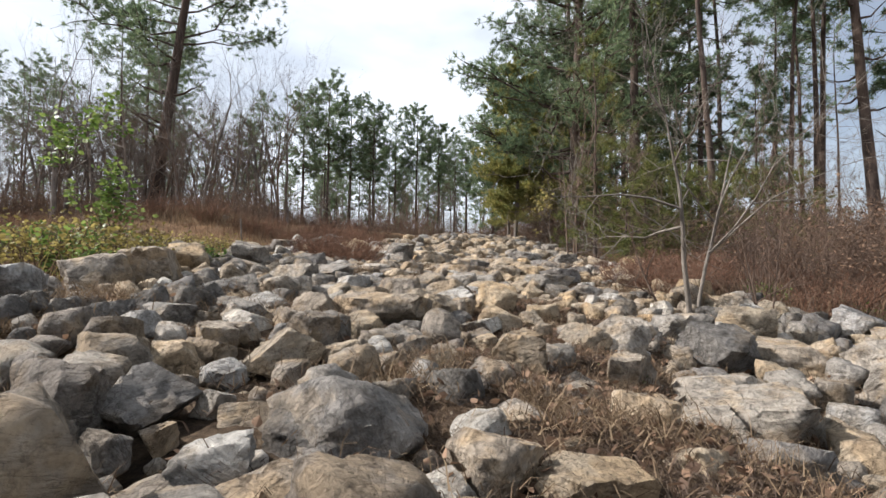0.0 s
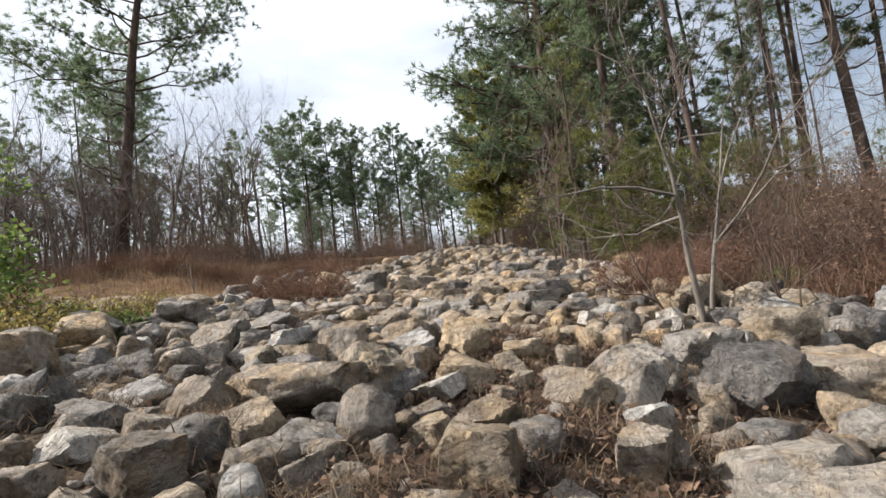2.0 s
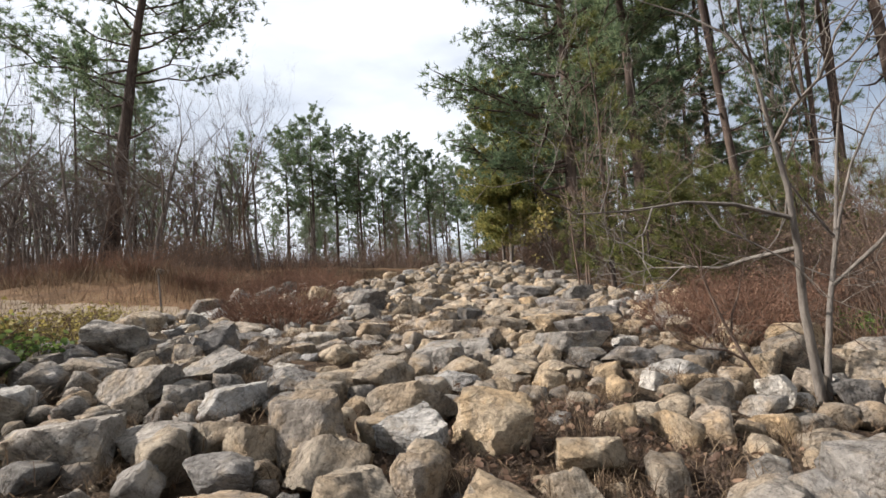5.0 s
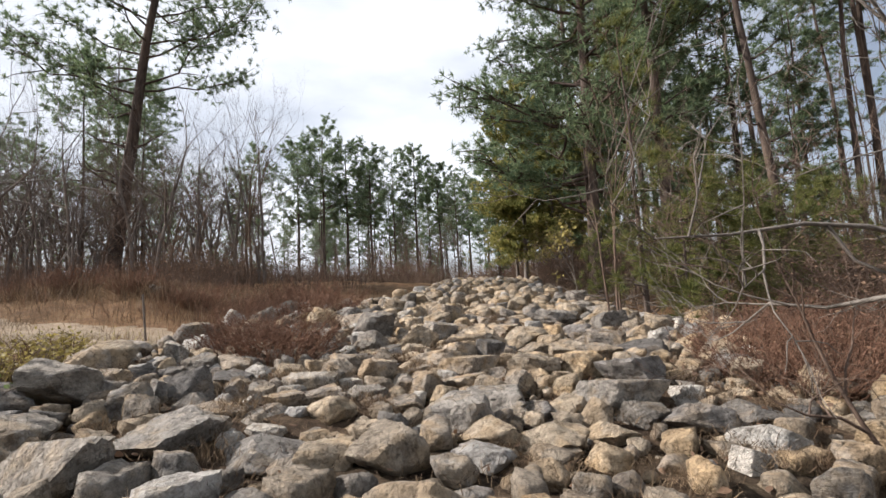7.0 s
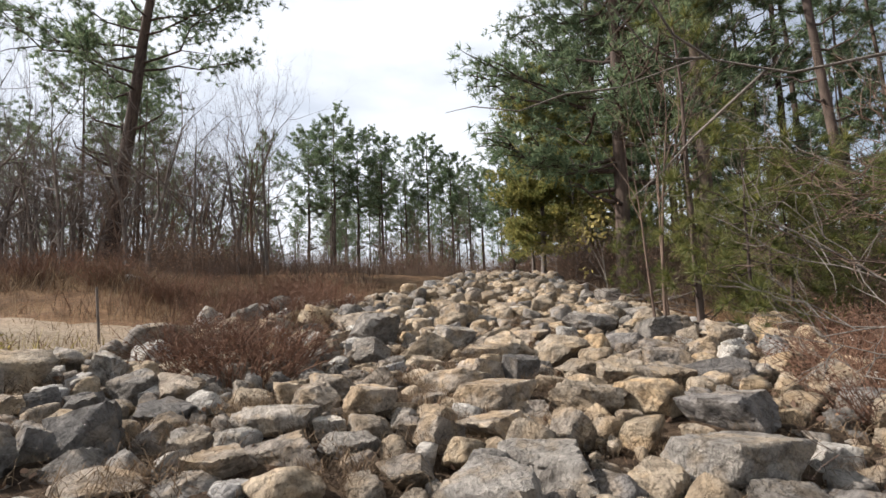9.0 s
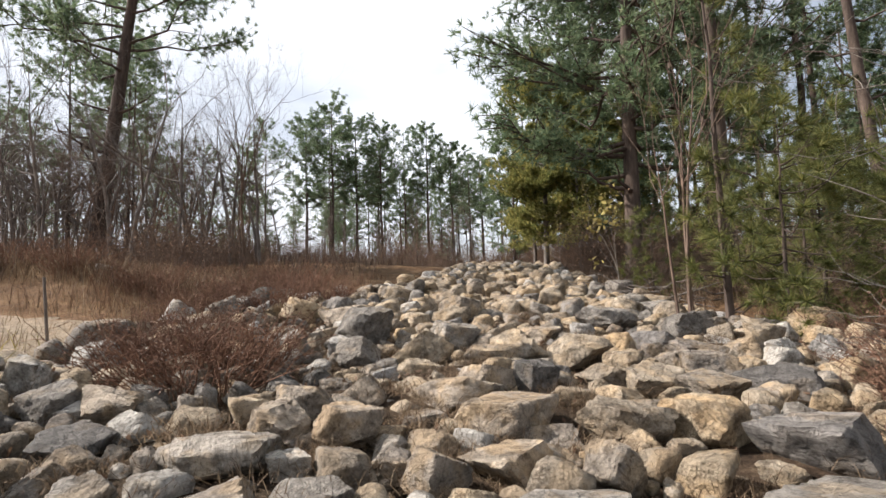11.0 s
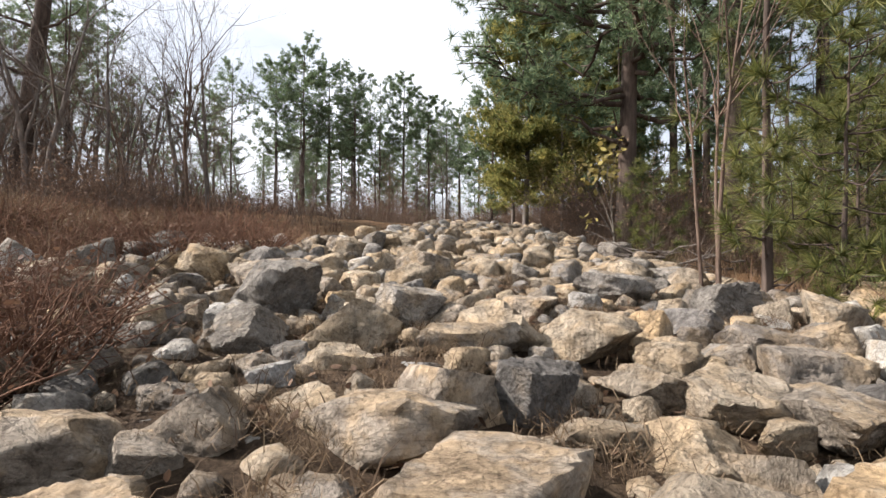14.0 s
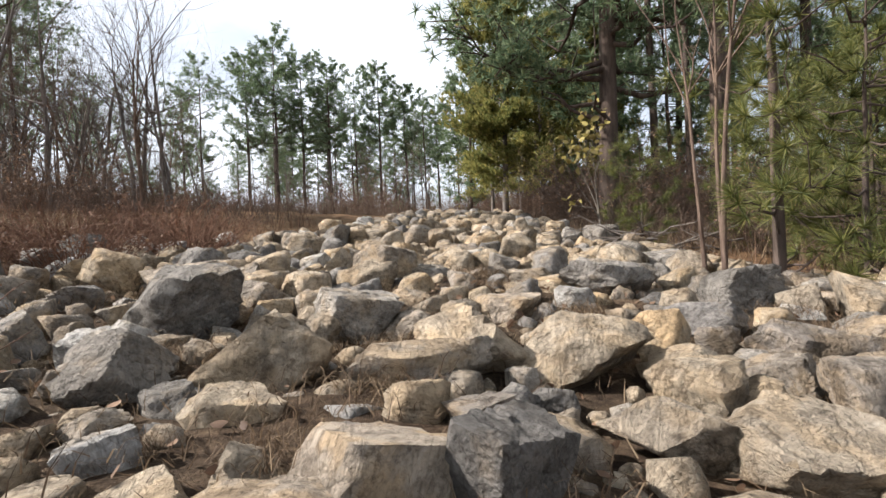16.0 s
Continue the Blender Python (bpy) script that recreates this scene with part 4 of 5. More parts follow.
tall = tagged(stand(pine(22, 0.16, 0.52, 3.6, 3, limbs=32, subs=7, tufts=4, per=13, blade=(0.3, 0.04)), 8.8, 25.0), "tall slender pine with a high green crown", "pine tree", "pines")
slim = tagged(stand(pine(19, 0.12, 0.56, 2.8, 4, limbs=28, subs=6, tufts=4, per=12, blade=(0.3, 0.04)), 11.5, 21.0), "slender pine with bare lower trunk and small crown", "pine tree", "pines")
full = tagged(stand(pine(17, 0.14, 0.4, 3.2, 5, limbs=36, subs=7, tufts=4, per=13, blade=(0.3, 0.04)), 13.0, 27.0), "pine with a full green crown", "pine tree", "pines")

lean_pine = tagged(stand(pine(21, 0.31, 0.36, 6.4, 6, low=0.75, limbs=46, subs=12, tufts=8, per=20, blade=(0.26, 0.036), lean=(0.13, 0.0), dead=6, stout=0.8, sag=0.05, ball=0.26), -13.9, 22.8), "large pine leaning over the clearing with open spreading limbs", "pine tree", "pines")
right_pine = tagged(stand(pine(20, 0.19, 0.42, 3.6, 8, limbs=30, subs=7, tufts=5, per=13, blade=(0.26, 0.04), lean=(-0.07, 0)), 13.4, 15.4), "pine with reddish plated bark on the brushy bank", "pine tree", "pines")
bank_pine = tagged(stand(pine(15, 0.11, 0.58, 2.8, 13, limbs=26, subs=7, tufts=5, per=14, blade=(0.24, 0.03), mat=M_NEEDLE_SUN, lean=(-0.09, 0), dead=10), 7.5, 13.6), "leaning pine with a pale dry lower trunk", "pine tree", "pines")

mid = tagged(stand(pine(10, 0.10, 0.13, 2.5, 9, limbs=40, subs=6, tufts=5, per=14, blade=(0.24, 0.04)), 9.6, 25.5), "middle-sized pine clothed with green needles almost to the ground", "pine tree", "pines")
mid_b = tagged(stand(pine(8, 0.08, 0.10, 2.2, 10, limbs=36, subs=6, tufts=5, per=14, blade=(0.24, 0.04)), 13.6, 22.0), "middle-sized pine with a bushy green crown", "pine tree", "pines")
broad = tagged(stand(pine(20.5, 0.24, 0.44, 4.4, 14, limbs=44, subs=9, tufts=5, per=13, blade=(0.32, 0.06), low=0.6, stout=1.3), -15.2, 62.0), "broad-crowned pine standing over the far wood", "pine tree", "pines")
spire = tagged(stand(pine(17.6, 0.2, 0.55, 2.9, 15, limbs=32, subs=8, tufts=5, per=13, blade=(0.32, 0.06), low=0.6), -4.1, 62.0), "straight pine with a rounded crown in the far wood", "pine tree", "pines")

fr = np.random.default_rng(5)
# forest on the right bank
for x, y, kind, sc in ((7.6, 33, 1, 1.0), (10, 31, 0, 1.0), (9.4, 18.5, 2, 0.9), (15, 20, 0, 0.95), (17, 24, 1, 0.9), (12.5, 33, 2, 1.0), (19, 29, 2, 0.9), (21, 22, 1, 1.0), (18.5, 16.5, 0, 0.9), (22, 34, 1, 1.1), (7.2, 40, 0, 1.0), (5.2, 46, 1, 1.1), (10, 44, 2, 1.1), (14, 42, 1, 1.0), (28, 36, 1, 1.0), (30, 25, 0, 1.0), (11.2, 16.2, 1, 0.8), (16.5, 11.0, 1, 0.95), (23, 14, 0, 1.0), (8.2, 21.5, 1, 0.95), (11.0, 27.5, 0, 0.9), (13.5, 18.2, 1, 1.0), (17.5, 19.0, 2, 1.0)):
    repeat((tall, slim, full)[kind], x, y, fr.uniform(0, 360), sc * fr.uniform(0.92, 1.08))
for x, y, kind, sc in ((8.6, 18.6, 0, 0.75), (10.6, 26.0, 0, 1.2), (6.9, 25.5, 1, 1.1), (10.2, 19.4, 1, 0.55), (14.2, 23.0, 1, 0.8), (8.6, 28.5, 0, 1.2), (6.4, 36.0, 0, 1.3), (3.6, 41.0, 0, 1.2), (5.0, 52.0, 1, 1.4)):
    repeat((mid, mid_b)[kind], x, y, fr.uniform(0, 360), sc * fr.uniform(0.92, 1.08))
# the far pines that stand out against the sky
for x, y, kind, sc in ((-12.6, 63, 0, 0.9), (-9.3, 61, 0, 0.84), (-7.2, 66, 2, 1.05), (-1.3, 64, 1, 0.92), (0.7, 60, 2, 0.8), (-18.9, 64, 0, 0.95), (-22.3, 60, 2, 1.05), (-25.5, 63, 0, 0.76), (2.3, 66, 1, 0.82), (-29.5, 60, 2, 0.9), (-16.8, 67, 2, 1.15), (-10.9, 68, 1, 0.95), (-3.0, 70, 2, 0.95)):
    repeat((broad, spire, full)[kind], x, y, fr.uniform(0, 360), sc)
# lower pines behind them, and the wood on the left
for i in range(34):
    y = fr.uniform(68, 92)
    x = y * (-0.44 + 0.5 * fr.random()) + 1.0
    repeat((tall, slim, full, broad)[int(fr.integers(4))], x, y, fr.uniform(0, 360), fr.uniform(0.5, 0.92))
for i in range(60):
    y = fr.uniform(90, 130)
    x = y * (-1.1 + 2.2 * (i + fr.random()) / 60)
    if x > 0.4 * y and i % 3:
        continue
    repeat((tall, slim, full, mid)[int(fr.integers(4))], x, y, fr.uniform(0, 360), fr.uniform(0.7, 1.1))
for i in range(34):
    y = fr.uniform(27, 58)
    x = -fr.uniform(0.52, 1.05) * y - 1
    repeat((tall, slim, full)[int(fr.integers(3))], x, y, fr.uniform(0, 360), fr.uniform(0.45, 0.75))
for x, y, kind, sc in ((-17.5, 26.0, 2, 0.7), (-18.5, 30.0, 0, 0.7)):
    repeat((tall, slim, full)[kind], x, y, fr.uniform(0, 360), sc)

ced = tagged(stand(cedar(10.6, 2.35, 11, M_CEDAR, 9500), 3.75, 27.8), "bushy yellow-green cedar at the edge of the stones", "cedar tree", "cedars")
for x, y, sc in ((5.0, 26.6, 0.75), (7.0, 26.0, 0.7), (3.9, 33.0, 0.8), (6.2, 30.0, 0.9)):
    repeat(ced, x, y, fr.uniform(0, 360), sc)

# bare broadleaf trees of the wood's edge
bare_a = tagged(stand(bare_tree("bare_tree", 11, 0.11, 31, M_GREYBARK, 4, forks=4, first=0.35), -11.0, 28.0), "leafless grey tree with fine ascending branches", "tree", "bare trees")
bare_b = tagged(stand(bare_tree("bare_tree", 9, 0.08, 32, M_GREYBARK, 4, forks=3, first=0.25), -9.2, 24.0), "thin leafless tree at the edge of the wood", "tree", "bare trees")
bare_c = tagged(stand(bare_tree("bare_tree", 7, 0.06, 33, M_TWIG, 4, forks=4, first=0.2), -12.8, 22.0), "thin leafless tree at the edge of the wood", "tree", "bare trees")
for i in range(60):
    y = fr.uniform(20, 44)
    x = -fr.uniform(0.30, 0.95) * y - 0.5
    repeat((bare_a, bare_b, bare_c)[int(fr.integers(3))], x, y, fr.uniform(0, 360), fr.uniform(0.6, 1.1))
for i in range(16):
    y = fr.uniform(14, 34)
    x = fr.uniform(0.32, 0.9) * y + 2.5
    repeat((bare_a, bare_b, bare_c)[int(fr.integers(3))], x, y, fr.uniform(0, 360), fr.uniform(0.4, 0.8))
for i in range(46):
    y = fr.uniform(46, 84)
    x = fr.uniform(-0.85, 0.06) * y
    repeat((bare_a, bare_b, bare_c)[int(fr.integers(3))], x, y, fr.uniform(0, 360), fr.uniform(0.6, 1.0))
for i in range(26):
    y = fr.uniform(60, 95)
    x = fr.uniform(-0.8, 0.05) * y
    repeat((mid, mid_b)[int(fr.integers(2))], x, y, fr.uniform(0, 360), fr.uniform(0.5, 0.9))
for i in range(22):
    y = fr.uniform(38, 60)
    x = fr.uniform(-0.3, 0.12) * y
    repeat((bare_b, bare_c)[int(fr.integers(2))], x, y, fr.uniform(0, 360), fr.uniform(0.5, 0.9))
# the near edge of the wood beyond the mound
for i in range(80):
    y = fr.uniform(17.0, 30)
    x = -fr.uniform(0.36, 1.05) * y - 0.8
    repeat((bare_b, bare_c, bare_b, bare_a)[int(fr.integers(4))], x, y, fr.uniform(0, 360), fr.uniform(0.5, 0.95))


# ---- saplings, shrubs and weeds ----
sapling = tagged(stand(bare_tree("bare_sapling", 4.0, 0.034, 41, M_PALEBARK, 4, forks=4, spread=0.6, first=0.22, up=0.2, stems=2, crook=0.24), 2.72, 5.25, 60), "slender leafless sapling with pale stems among the rocks", "sapling", "bare saplings")
s2 = tagged(stand(bare_tree("bare_sapling", 2.5, 0.017, 42, M_TWIG, 4, forks=4, lean=(-0.4, 0.12), spread=0.5, first=0.2, up=0.1, crook=0.3), 2.55, 5.45, 0), "thin leafless sapling leaning over the rocks", "sapling", "bare saplings")
s3 = tagged(stand(bare_tree("bare_sapling", 2.8, 0.014, 43, M_TWIG, 3, forks=4, spread=0.7, first=0.1, stems=3), 3.5, 5.2, 30), "bushy leafless sapling with dark tangled twigs", "sapling", "bare saplings")
s4 = tagged(stand(bare_tree("bare_sapling", 6.0, 0.028, 44, M_TWIG, 3, forks=3, spread=0.4, first=0.45), 2.86, 11.1, 0), "straight thin sapling with a grey stem", "sapling", "bare saplings")
fork = tagged(stand(bare_tree("yellow_sapling", 2.2, 0.02, 45, M_PALEBARK, 3, forks=3, spread=0.5, first=0.35, leaves=90, leaf_mat=M_GOLD, leaf_size=0.12), 3.05, 14.6, 0), "small forked sapling with a few yellow leaves", "sapling", "leafy saplings")
gold = tagged(stand(bare_tree("yellow_sapling", 4.0, 0.03, 46, M_GREYBARK, 3, forks=4, spread=0.6, leaves=240, leaf_mat=M_GOLD, leaf_size=0.09), 4.9, 23.5, 0), "small tree with withered orange-brown leaves", "sapling", "leafy saplings")
green = tagged(stand(bare_tree("green_sapling", 2.1, 0.014, 47, M_TWIG, 3, forks=4, spread=0.75, first=0.15, leaves=900, leaf_mat=M_GREENLEAF, leaf_size=0.075), -4.3, 6.2, 0), "small sapling with yellow-green leaves", "sapling", "leafy saplings")
for x, y, sc in ((2.78, 11.25, 0.8), (3.0, 11.3, 0.9), (6.6, 15.2, 0.9), (8.5, 13.4, 1.0), (7.0, 11.2, 0.8), (10.2, 15.8, 1.1)):
    repeat(s4, x, y, fr.uniform(0, 360), sc)
for x, y, sc in ((6.3, 8.6, 1.0), (7.5, 7.0, 1.2), (4.3, 6.4, 0.7), (5.0, 7.4, 0.8), (5.6, 5.8, 1.0), (6.0, 7.4, 1.0)):
    repeat(s3, x, y, fr.uniform(0, 360), sc)
for x, y, sc in ((6.3, 24.5, 1.0), (7.4, 22.0, 0.8), (2.2, 31.0, 0.9), (3.9, 25.2, 0.7)):
    repeat(gold, x, y, fr.uniform(0, 360), sc)

young = tagged(stand(pine(5.6, 0.055, 0.16, 1.0, 51, limbs=17, subs=4, tufts=1, per=80, blade=(0.24, 0.008), mat=M_NEEDLE_NEAR, dead=5, fan=0.95, ball=0.05), 3.36, 11.15), "young pine with long bright green needles", "pine tree", "young pines")
young_b = tagged(stand(pine(3.0, 0.035, 0.1, 1.3, 52, limbs=26, subs=5, tufts=1, per=80, blade=(0.24, 0.008), mat=M_NEEDLE_NEAR, dead=2, fan=0.95, ball=0.05), 4.0, 11.0), "bushy young pine with long green needles", "pine tree", "young pines")
for x, y, k, sc in ((4.7, 11.7, 1, 0.85), (5.4, 12.4, 1, 0.95), (6.1, 11.8, 1, 0.9), (3.7, 14.6, 1, 0.62), (5.4, 14.2, 1, 0.8), (6.9, 12.9, 1, 0.95), (8.6, 13.6, 1, 1.0), (7.9, 11.4, 1, 0.9)):
    repeat((young, young_b)[k], x, y, fr.uniform(0, 360), sc)

red = tagged(stand(shrub("shrub", 0.66, 0.5, 61, M_REDTWIG, M_RUST, stems=150, leaves=500, leaf_size=0.026), -1.75, 8.05), "dense reddish-brown dried shrub between the stones", "shrub", "shrubs")
red_b = tagged(stand(shrub("shrub", 0.66, 0.5, 62, M_REDTWIG, M_RUST, stems=130, leaves=420, leaf_size=0.032), -1.75, 8.5), "reddish-brown dried shrub with withered leaves", "shrub", "shrubs")
for x, y, k, sc in ((-2.2, 8.3, 1, 0.9), (-2.4, 8.9, 1, 0.8), (-2.7, 9.6, 1, 0.7), (2.75, 7.2, 0, 0.75), (3.0, 7.7, 1, 0.9), (3.4, 7.1, 0, 1.0), (3.3, 8.2, 1, 0.9), (3.6, 8.8, 0, 0.8), (3.9, 7.8, 1, 1.1), (4.4, 8.8, 0, 1.1), (2.9, 6.7, 1, 0.7), (4.6, 10.0, 1, 1.2), (5.2, 9.0, 0, 1.2)):
    repeat((red, red_b)[k], x, y, fr.uniform(0, 360), sc)
for x, y, k, sc in ((-3.4, 11.0, 1, 0.9), (-4.6, 11.9, 0, 0.9), (-6.0, 12.2, 1, 0.9), (-7.4, 12.5, 0, 1.0), (-8.6, 12.7, 1, 1.0), (-3.3, 12.3, 0, 1.1), (-2.6, 11.4, 1, 1.0), (-2.2, 12.6, 0, 1.0), (-3.0, 13.6, 1, 1.2), (4.9, 6.0, 0, 1.0), (5.5, 5.0, 1, 1.0), (6.4, 6.2, 0, 1.1), (5.9, 7.6, 1, 1.1)):
    repeat((red, red_b)[k], x, y, fr.uniform(0, 360), sc)
weed = tagged(stand(shrub("weed_shrub", 0.5, 0.45, 64, M_TWIG, M_GOLD, stems=50, leaves=700, leaf_size=0.05), -3.3, 4.9), "low golden-yellow leafy weeds at the edge of the stones", "shrub", "weeds")
weed_b = tagged(stand(shrub("weed_shrub", 0.42, 0.5, 65, M_TWIG, M_GREENLEAF, stems=50, leaves=700, leaf_size=0.055), -3.1, 5.7), "low green leafy weeds at the edge of the stones", "shrub", "weeds")
for x, y, k, sc in ((-3.7, 5.5, 0, 1.0), (-4.2, 5.0, 1, 1.1), (-3.9, 6.4, 0, 1.1), (-3.4, 6.9, 0, 0.8), (-4.8, 6.0, 0, 1.2), (-4.6, 7.0, 1, 0.9), (-5.4, 6.8, 0, 1.2), (-3.2, 4.2, 1, 0.9), (-3.9, 4.3, 0, 1.0), (-5.6, 5.4, 1, 1.2), (-3.9, 7.8, 0, 0.7), (4.9, 7.4, 1, 0.7), (5.4, 5.7, 1, 0.9), (1.03, 2.55, 1, 0.26), (4.4, 4.6, 1, 0.6)):
    repeat((weed, weed_b)[k], x, y, fr.uniform(0, 360), sc)
thick = tagged(stand(shrub("shrub", 2.3, 1.3, 63, M_TWIG, M_DEADLEAF, stems=140, leaves=1300, leaf_size=0.055), 7.6, 20.4), "tall brown thicket of dry stems under the pines", "shrub", "shrubs")
for i in range(85):
    y = fr.uniform(11, 34)
    repeat(thick, float(right_edge(y)) + 1.7 + 14 * fr.random() ** 1.3, y, fr.uniform(0, 360), fr.uniform(0.5, 1.1))
for i in range(16):
    y = fr.uniform(5, 11)
    repeat(thick, 6.0 + 6 * fr.random(), y, fr.uniform(0, 360), fr.uniform(0.5, 0.9))
for i in range(70):
    y = fr.uniform(16, 36)
    repeat(thick, -fr.uniform(0.3, 1.05) * y - 1.5, y, fr.uniform(0, 360), fr.uniform(0.45, 1.0))
for i in range(44):
    y = fr.uniform(56, 92)
    repeat(thick, fr.uniform(-0.6, 0.35) * y, y, fr.uniform(0, 360), fr.uniform(1.3, 2.2))
for i in range(26):
    repeat(thick, fr.uniform(-16, 9), fr.uniform(36, 56), fr.uniform(0, 360), fr.uniform(0.7, 1.3))


def off_track(x, y):
    return (np.abs(y - track_mid(x)) > track_half(x)) | (x > -3.2)


def scatter(name, label, category, n, xr, yr, length, width, lean, mat, seed, outside=True, clump=0.5):
    """One joined mass of standing blades over a stretch of ground."""
    r = np.random.default_rng(seed)
    x, y = r.uniform(*xr, n), r.uniform(*yr, n)
    wave = np.sin(x * 2.3 + 1.3 * np.sin(y * 1.1)) * np.sin(y * 1.9 + seed) + np.sin(x * 0.7 + y * 0.5 + seed)
    keep = r.random(n) < np.clip(0.55 + clump * wave, 0.06, 1)
    if outside:
        keep &= ((x < left_edge(y) - 0.05) | (x > right_edge(y) + 0.05)) & off_track(x, y)
    x, y = x[keep], y[keep]
    roots = np.stack([x, y, ground_z(x, y) - 0.02], axis=1)
    v, f = blade_quads(roots, length, width, lean, r)
    return tagged(new(name, mesh_of(name, v, f, mat)), label, category, kind="stuff")


scatter("dry_brush", "grey-brown dry brush on the bank beside the channel", "brush", 24000, (2.6, 15), (2.5, 22), 0.6, 0.005, 1.1, M_BROWN, 71)
scatter("dry_brush", "rust-brown dry stems on the bank beside the channel", "brush", 11000, (2.6, 12), (2.5, 16), 0.5, 0.005, 1.1, M_RUST, 83)
scatter("straw_grass", "straw-coloured dead grass on the bank", "grass", 22000, (3.0, 14), (2.0, 20), 0.42, 0.004, 1.1, M_STRAW, 72)
scatter("dry_brush", "reddish-brown dry brush over the low mound", "brush", 24000, (-15, -2), (7, 19), 0.4, 0.006, 0.9, M_RUST, 73)
scatter("dry_brush", "tangled tan brush heaped on the low mound", "brush", 16000, (-10, -4), (11.7, 15.2), 0.4, 0.006, 1.3, M_STRAW, 79, clump=0.15)
scatter("straw_grass", "pale dead grass beside the dirt track", "grass", 22000, (-10, -2.2), (2, 15), 0.32, 0.004, 0.7, M_STRAW, 74)
scatter("golden_weeds", "golden-green weeds at the edge of the stones", "weeds", 4200, (-7, -2.6), (2.5, 8.6), 0.3, 0.005, 0.6, M_GOLD, 75)
scatter("straw_grass", "thin dead grass growing over the dirt track", "grass", 5200, (-12, -3.3), (8.1, 10.8), 0.24, 0.004, 0.8, M_STRAW, 84, outside=False)
scatter("undergrowth", "brown leafless undergrowth of the wood", "undergrowth", 30000, (-45, -3), (19, 60), 0.95, 0.009, 1.1, M_BROWN, 76)
scatter("undergrowth", "brown leafless undergrowth beyond the stones", "undergrowth", 26000, (-22, 14), (32, 80), 1.2, 0.012, 1.1, M_BROWN, 77)
scatter("undergrowth", "brown undergrowth under the pines", "undergrowth", 26000, (4, 34), (14, 44), 0.85, 0.008, 1.2, M_BROWN, 78)

# litter between the stones
lr = np.random.default_rng(81)
n = 70000
y = -0.5 + 12 * lr.random(n) ** 1.2
x = left_edge(y) + (right_edge(y) - left_edge(y)) * lr.random(n)
wv = np.sin(x * 3.1 + np.sin(y * 2.0)) * np.sin(y * 2.7 + 0.6 * x)
kp = lr.random(n) < np.clip(0.45 + 0.55 * wv + 0.4 * np.exp(-((x - 0.8) / 0.6) ** 2) * (y < 5), 0.05, 1)
x, y = x[kp], y[kp]
v, f = blade_quads(np.stack([x, y, ground_z(x, y) + 0.02 + 0.07 * lr.random(len(x))], axis=1), 0.10, 0.0022, 2.6, lr)
tagged(new("pine_straw", mesh_of("pine_straw", v, f, M_STRAW)), "brown pine straw and dead grass matted between the stones", "straw", kind="stuff")
n = 2400
y = -0.5 + 14 * lr.random(n)
x = left_edge(y) + (right_edge(y) - left_edge(y) + 1.0) * lr.random(n) ** 0.75
v, f = leaf_quads(np.stack([x, y, ground_z(x, y) + 0.05 + 0.04 * lr.random(n)], axis=1), 0.05, lr, 0.45)
n = 2600
y2 = lr.uniform(0.4, 4.8, n)
x2 = 0.75 + 0.55 * lr.normal(size=n)
v2, f2 = leaf_quads(np.stack([x2, y2, ground_z(x2, y2) + 0.045 + 0.03 * lr.random(n)], axis=1), 0.042, lr, 0.45)
v, f = np.concatenate([v, v2]), np.concatenate([f, f2 + len(v)])
tagged(new("fallen_leaves", mesh_of("fallen_leaves", v, f, M_DEADLEAF)), "brown fallen leaves among the stones", "leaves", kind="stuff")

n = 26000
y = lr.uniform(0.3, 4.8, n)
x = 0.75 + 0.6 * lr.normal(size=n)
v, f = blade_quads(np.stack([x, y, ground_z(x, y) + 0.03 + 0.02 * lr.random(n)], axis=1), 0.075, 0.0018, 3.5, lr)
tagged(new("twig_litter", mesh_of("twig_litter", v, f, M_BROWN)), "dark twigs and needles littering the bare soil strip", "litter", kind="stuff")

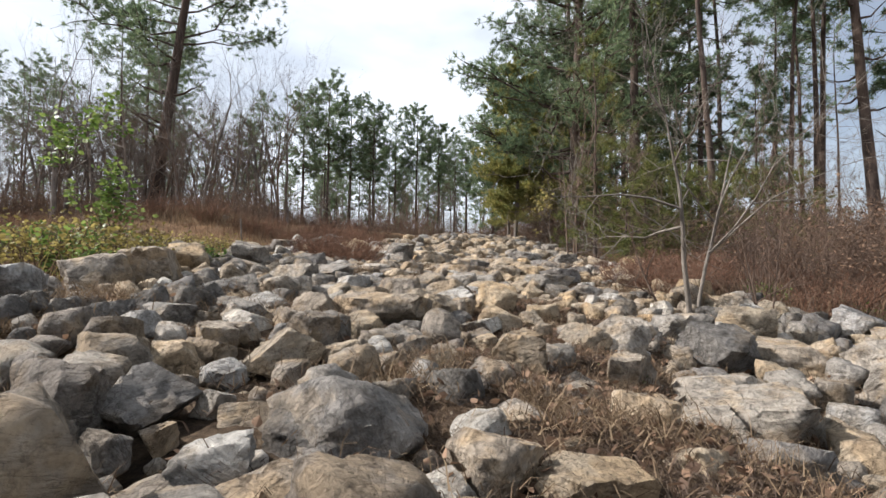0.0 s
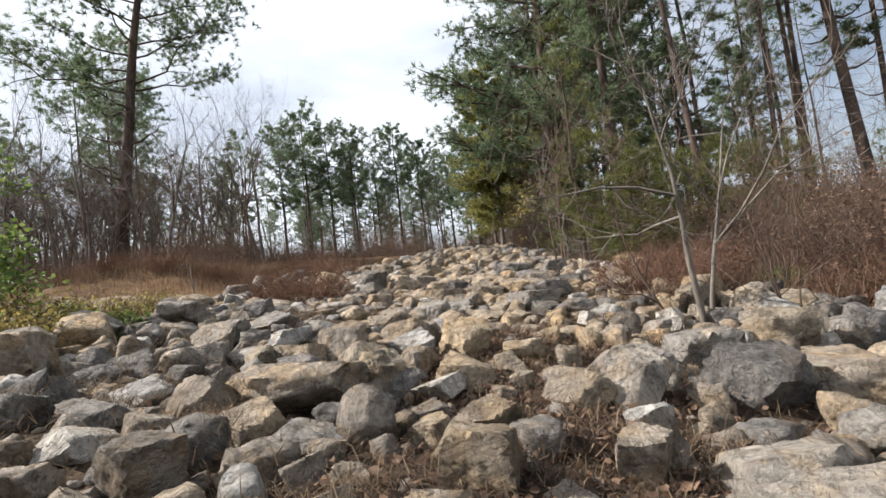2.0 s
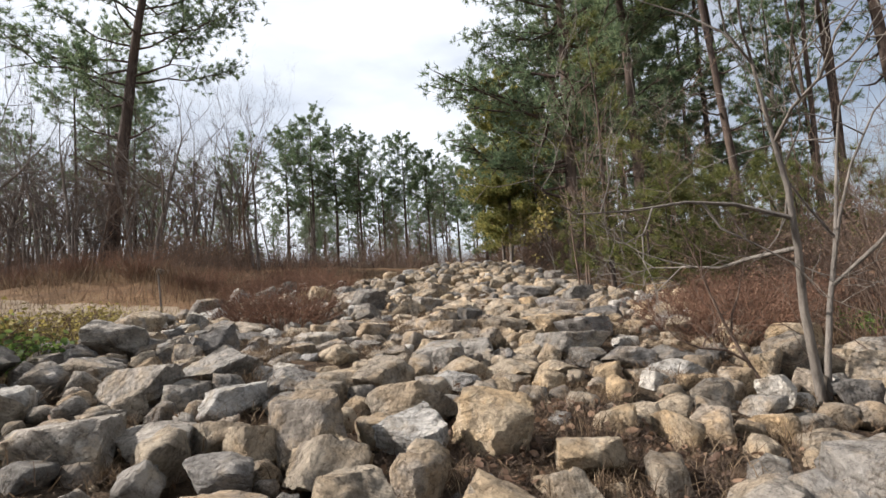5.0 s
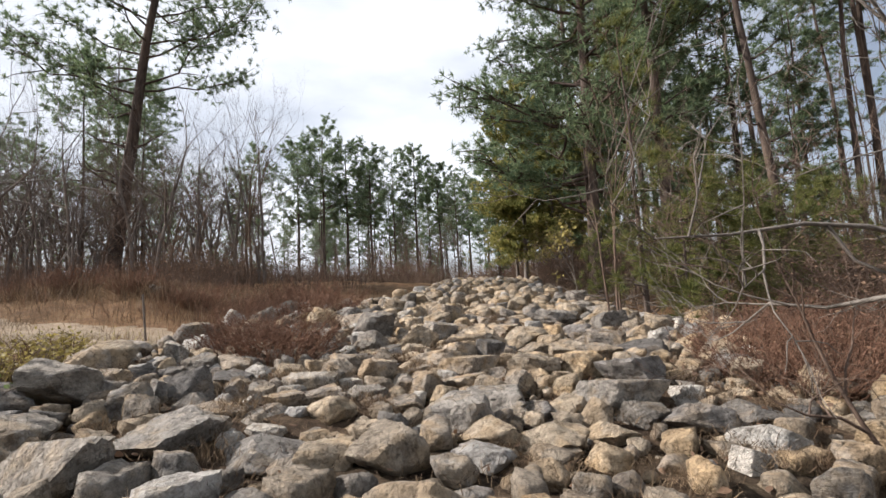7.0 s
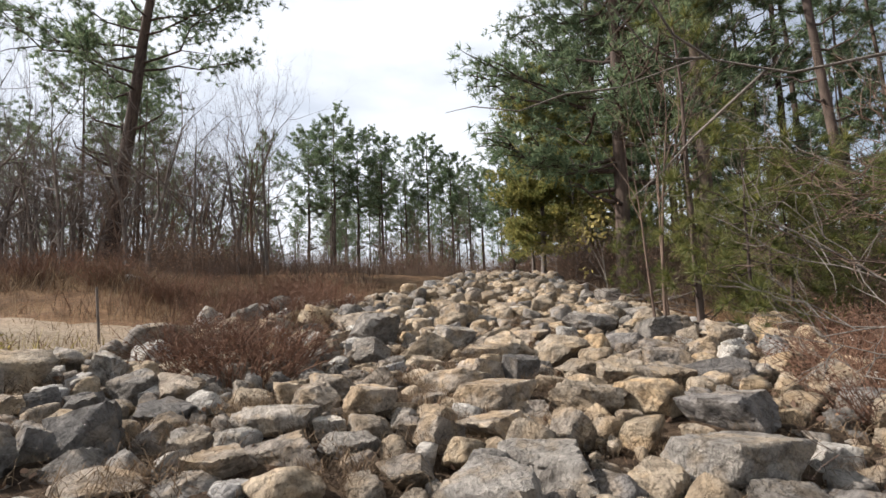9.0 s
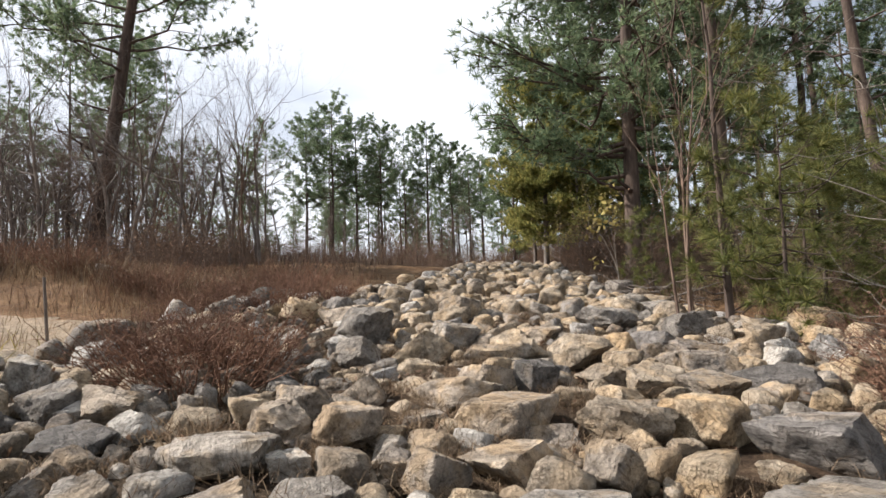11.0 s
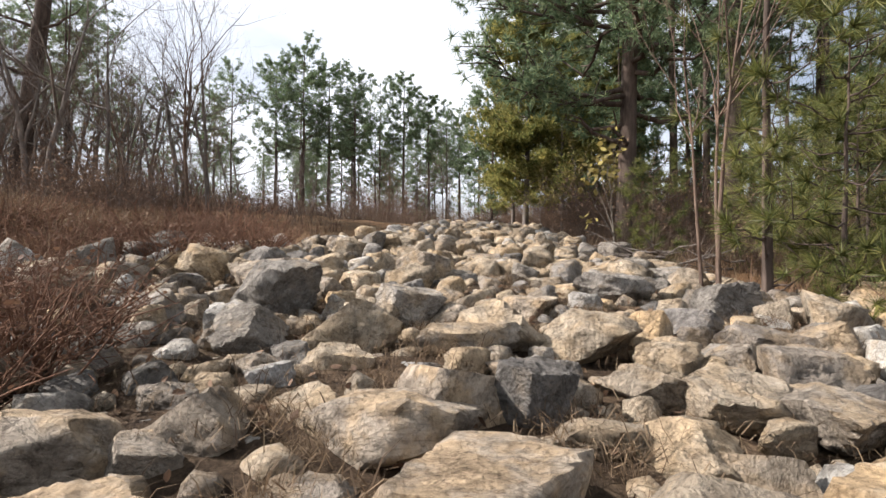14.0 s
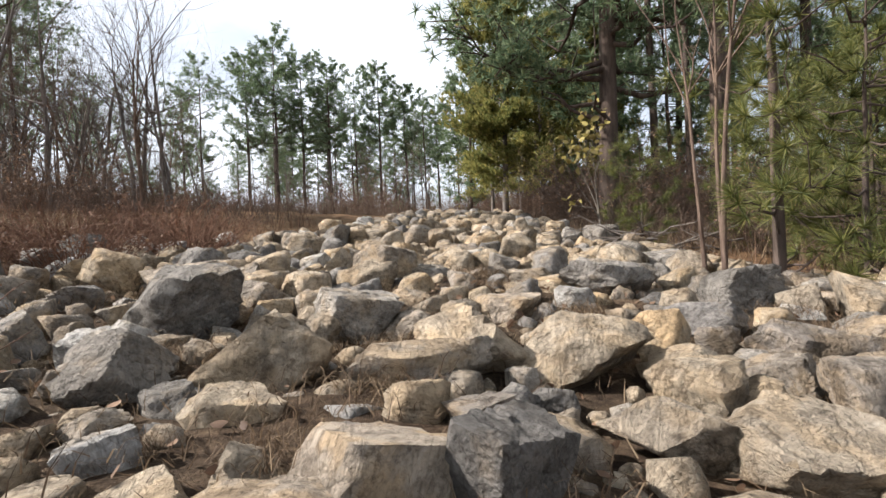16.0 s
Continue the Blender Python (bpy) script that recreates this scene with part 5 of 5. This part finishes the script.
# tufts and draped clumps of dead grass between the stones
tuft_v, tuft_f = blade_quads(np.concatenate([lr.normal(size=(70, 2)) * 0.05, np.zeros((70, 1))], axis=1), 0.17, 0.0022, 0.9, lr)
tuft_mesh = mesh_of("grass_tuft", tuft_v, tuft_f, M_STRAW)
clump_v, clump_f = blade_quads(np.concatenate([lr.normal(size=(260, 2)) * 0.10, 0.04 * lr.random((260, 1))], axis=1), 0.12, 0.0024, 3.0, lr)
clump_mesh = mesh_of("dead_grass_clump", clump_v, clump_f, M_STRAW)
for i in range(230):
    y = float(-0.2 + 11.5 * lr.random())
    x = float(lr.uniform(left_edge(y), right_edge(y)))
    flat = i % 3 > 0
    ob = new("dead_grass_clump" if flat else "grass_tuft", clump_mesh if flat else tuft_mesh)
    ob.matrix_world = pose(x, y, float(ground_z(x, y)) + (0.04 if flat else 0.0), 0, 0, lr.uniform(0, 360)) @ Matrix.Scale(float(lr.uniform(0.5, 1.15)), 4)
    tagged(ob, "matted clump of dead brown grass between the stones" if flat else "small tuft of dry grass between the stones", "grass", kind="stuff")


def stake(x, y, h):
    """A thin marker stake with a chamfered head."""
    bm = bmesh.new()
    bmesh.ops.create_cone(bm, cap_ends=True, segments=6, radius1=0.016, radius2=0.013, depth=h)
    bmesh.ops.translate(bm, verts=bm.verts, vec=(0, 0, h / 2 - 0.08))
    bmesh.ops.bevel(bm, geom=[e for e in bm.edges if all(v.co.z > h - 0.1 for v in e.verts)], offset=0.006, segments=1, affect="EDGES")
    me = bpy.data.meshes.new("marker_stake")
    bm.to_mesh(me)
    bm.free()
    me.materials.append(M_GREYBARK)
    ob = new("marker_stake", me)
    ob.matrix_world = pose(x, y, float(ground_z(x, y)), 2, -3, 0)
    return tagged(ob, "thin weathered wooden stake standing in dry grass", "stake", "marker stakes")


stake(-4.0, 9.4, 0.75)
stake(-6.0, 12.7, 0.5)
place_rock(-5.6, 12.3, 0.26, 0.2, 3, rr)["label"] = "pale rounded rock on the brushy mound"
# pile of cut branches at the edge of the stones
pr = np.random.default_rng(91)
for i in range(16):
    tb = Tubes()
    ln = pr.uniform(0.7, 1.6)
    d = unit(np.array([pr.uniform(-1, 1), pr.uniform(-0.6, 0.6), pr.uniform(0.02, 0.22)]))
    s = np.linspace(0, 1, 6)
    pts = d * ln * (s - 0.5)[:, None] + pr.normal(size=(6, 3)) * 0.02
    tb.add(pts, 0.016 * (1 - 0.7 * s), 5)
    for j in range(4):
        b = pts[int(pr.integers(2, 6))]
        tb.add(np.stack([b, b + unit(d + pr.normal(size=3) * 0.6) * ln * pr.uniform(0.15, 0.3)]), [0.006, 0.002], 4)
    ob = new("fallen_branch", tb.mesh("fallen_branch", M_GREYBARK))
    px_, py_ = 3.2 + pr.normal() * 0.4, 13.6 + pr.normal() * 0.4
    ob.matrix_world = pose(px_, py_, float(ground_z(px_, py_)) + 0.08 + 0.02 * i)
    tagged(ob, "dry fallen branch on a brush pile beside the stones", "branch", "fallen branches")
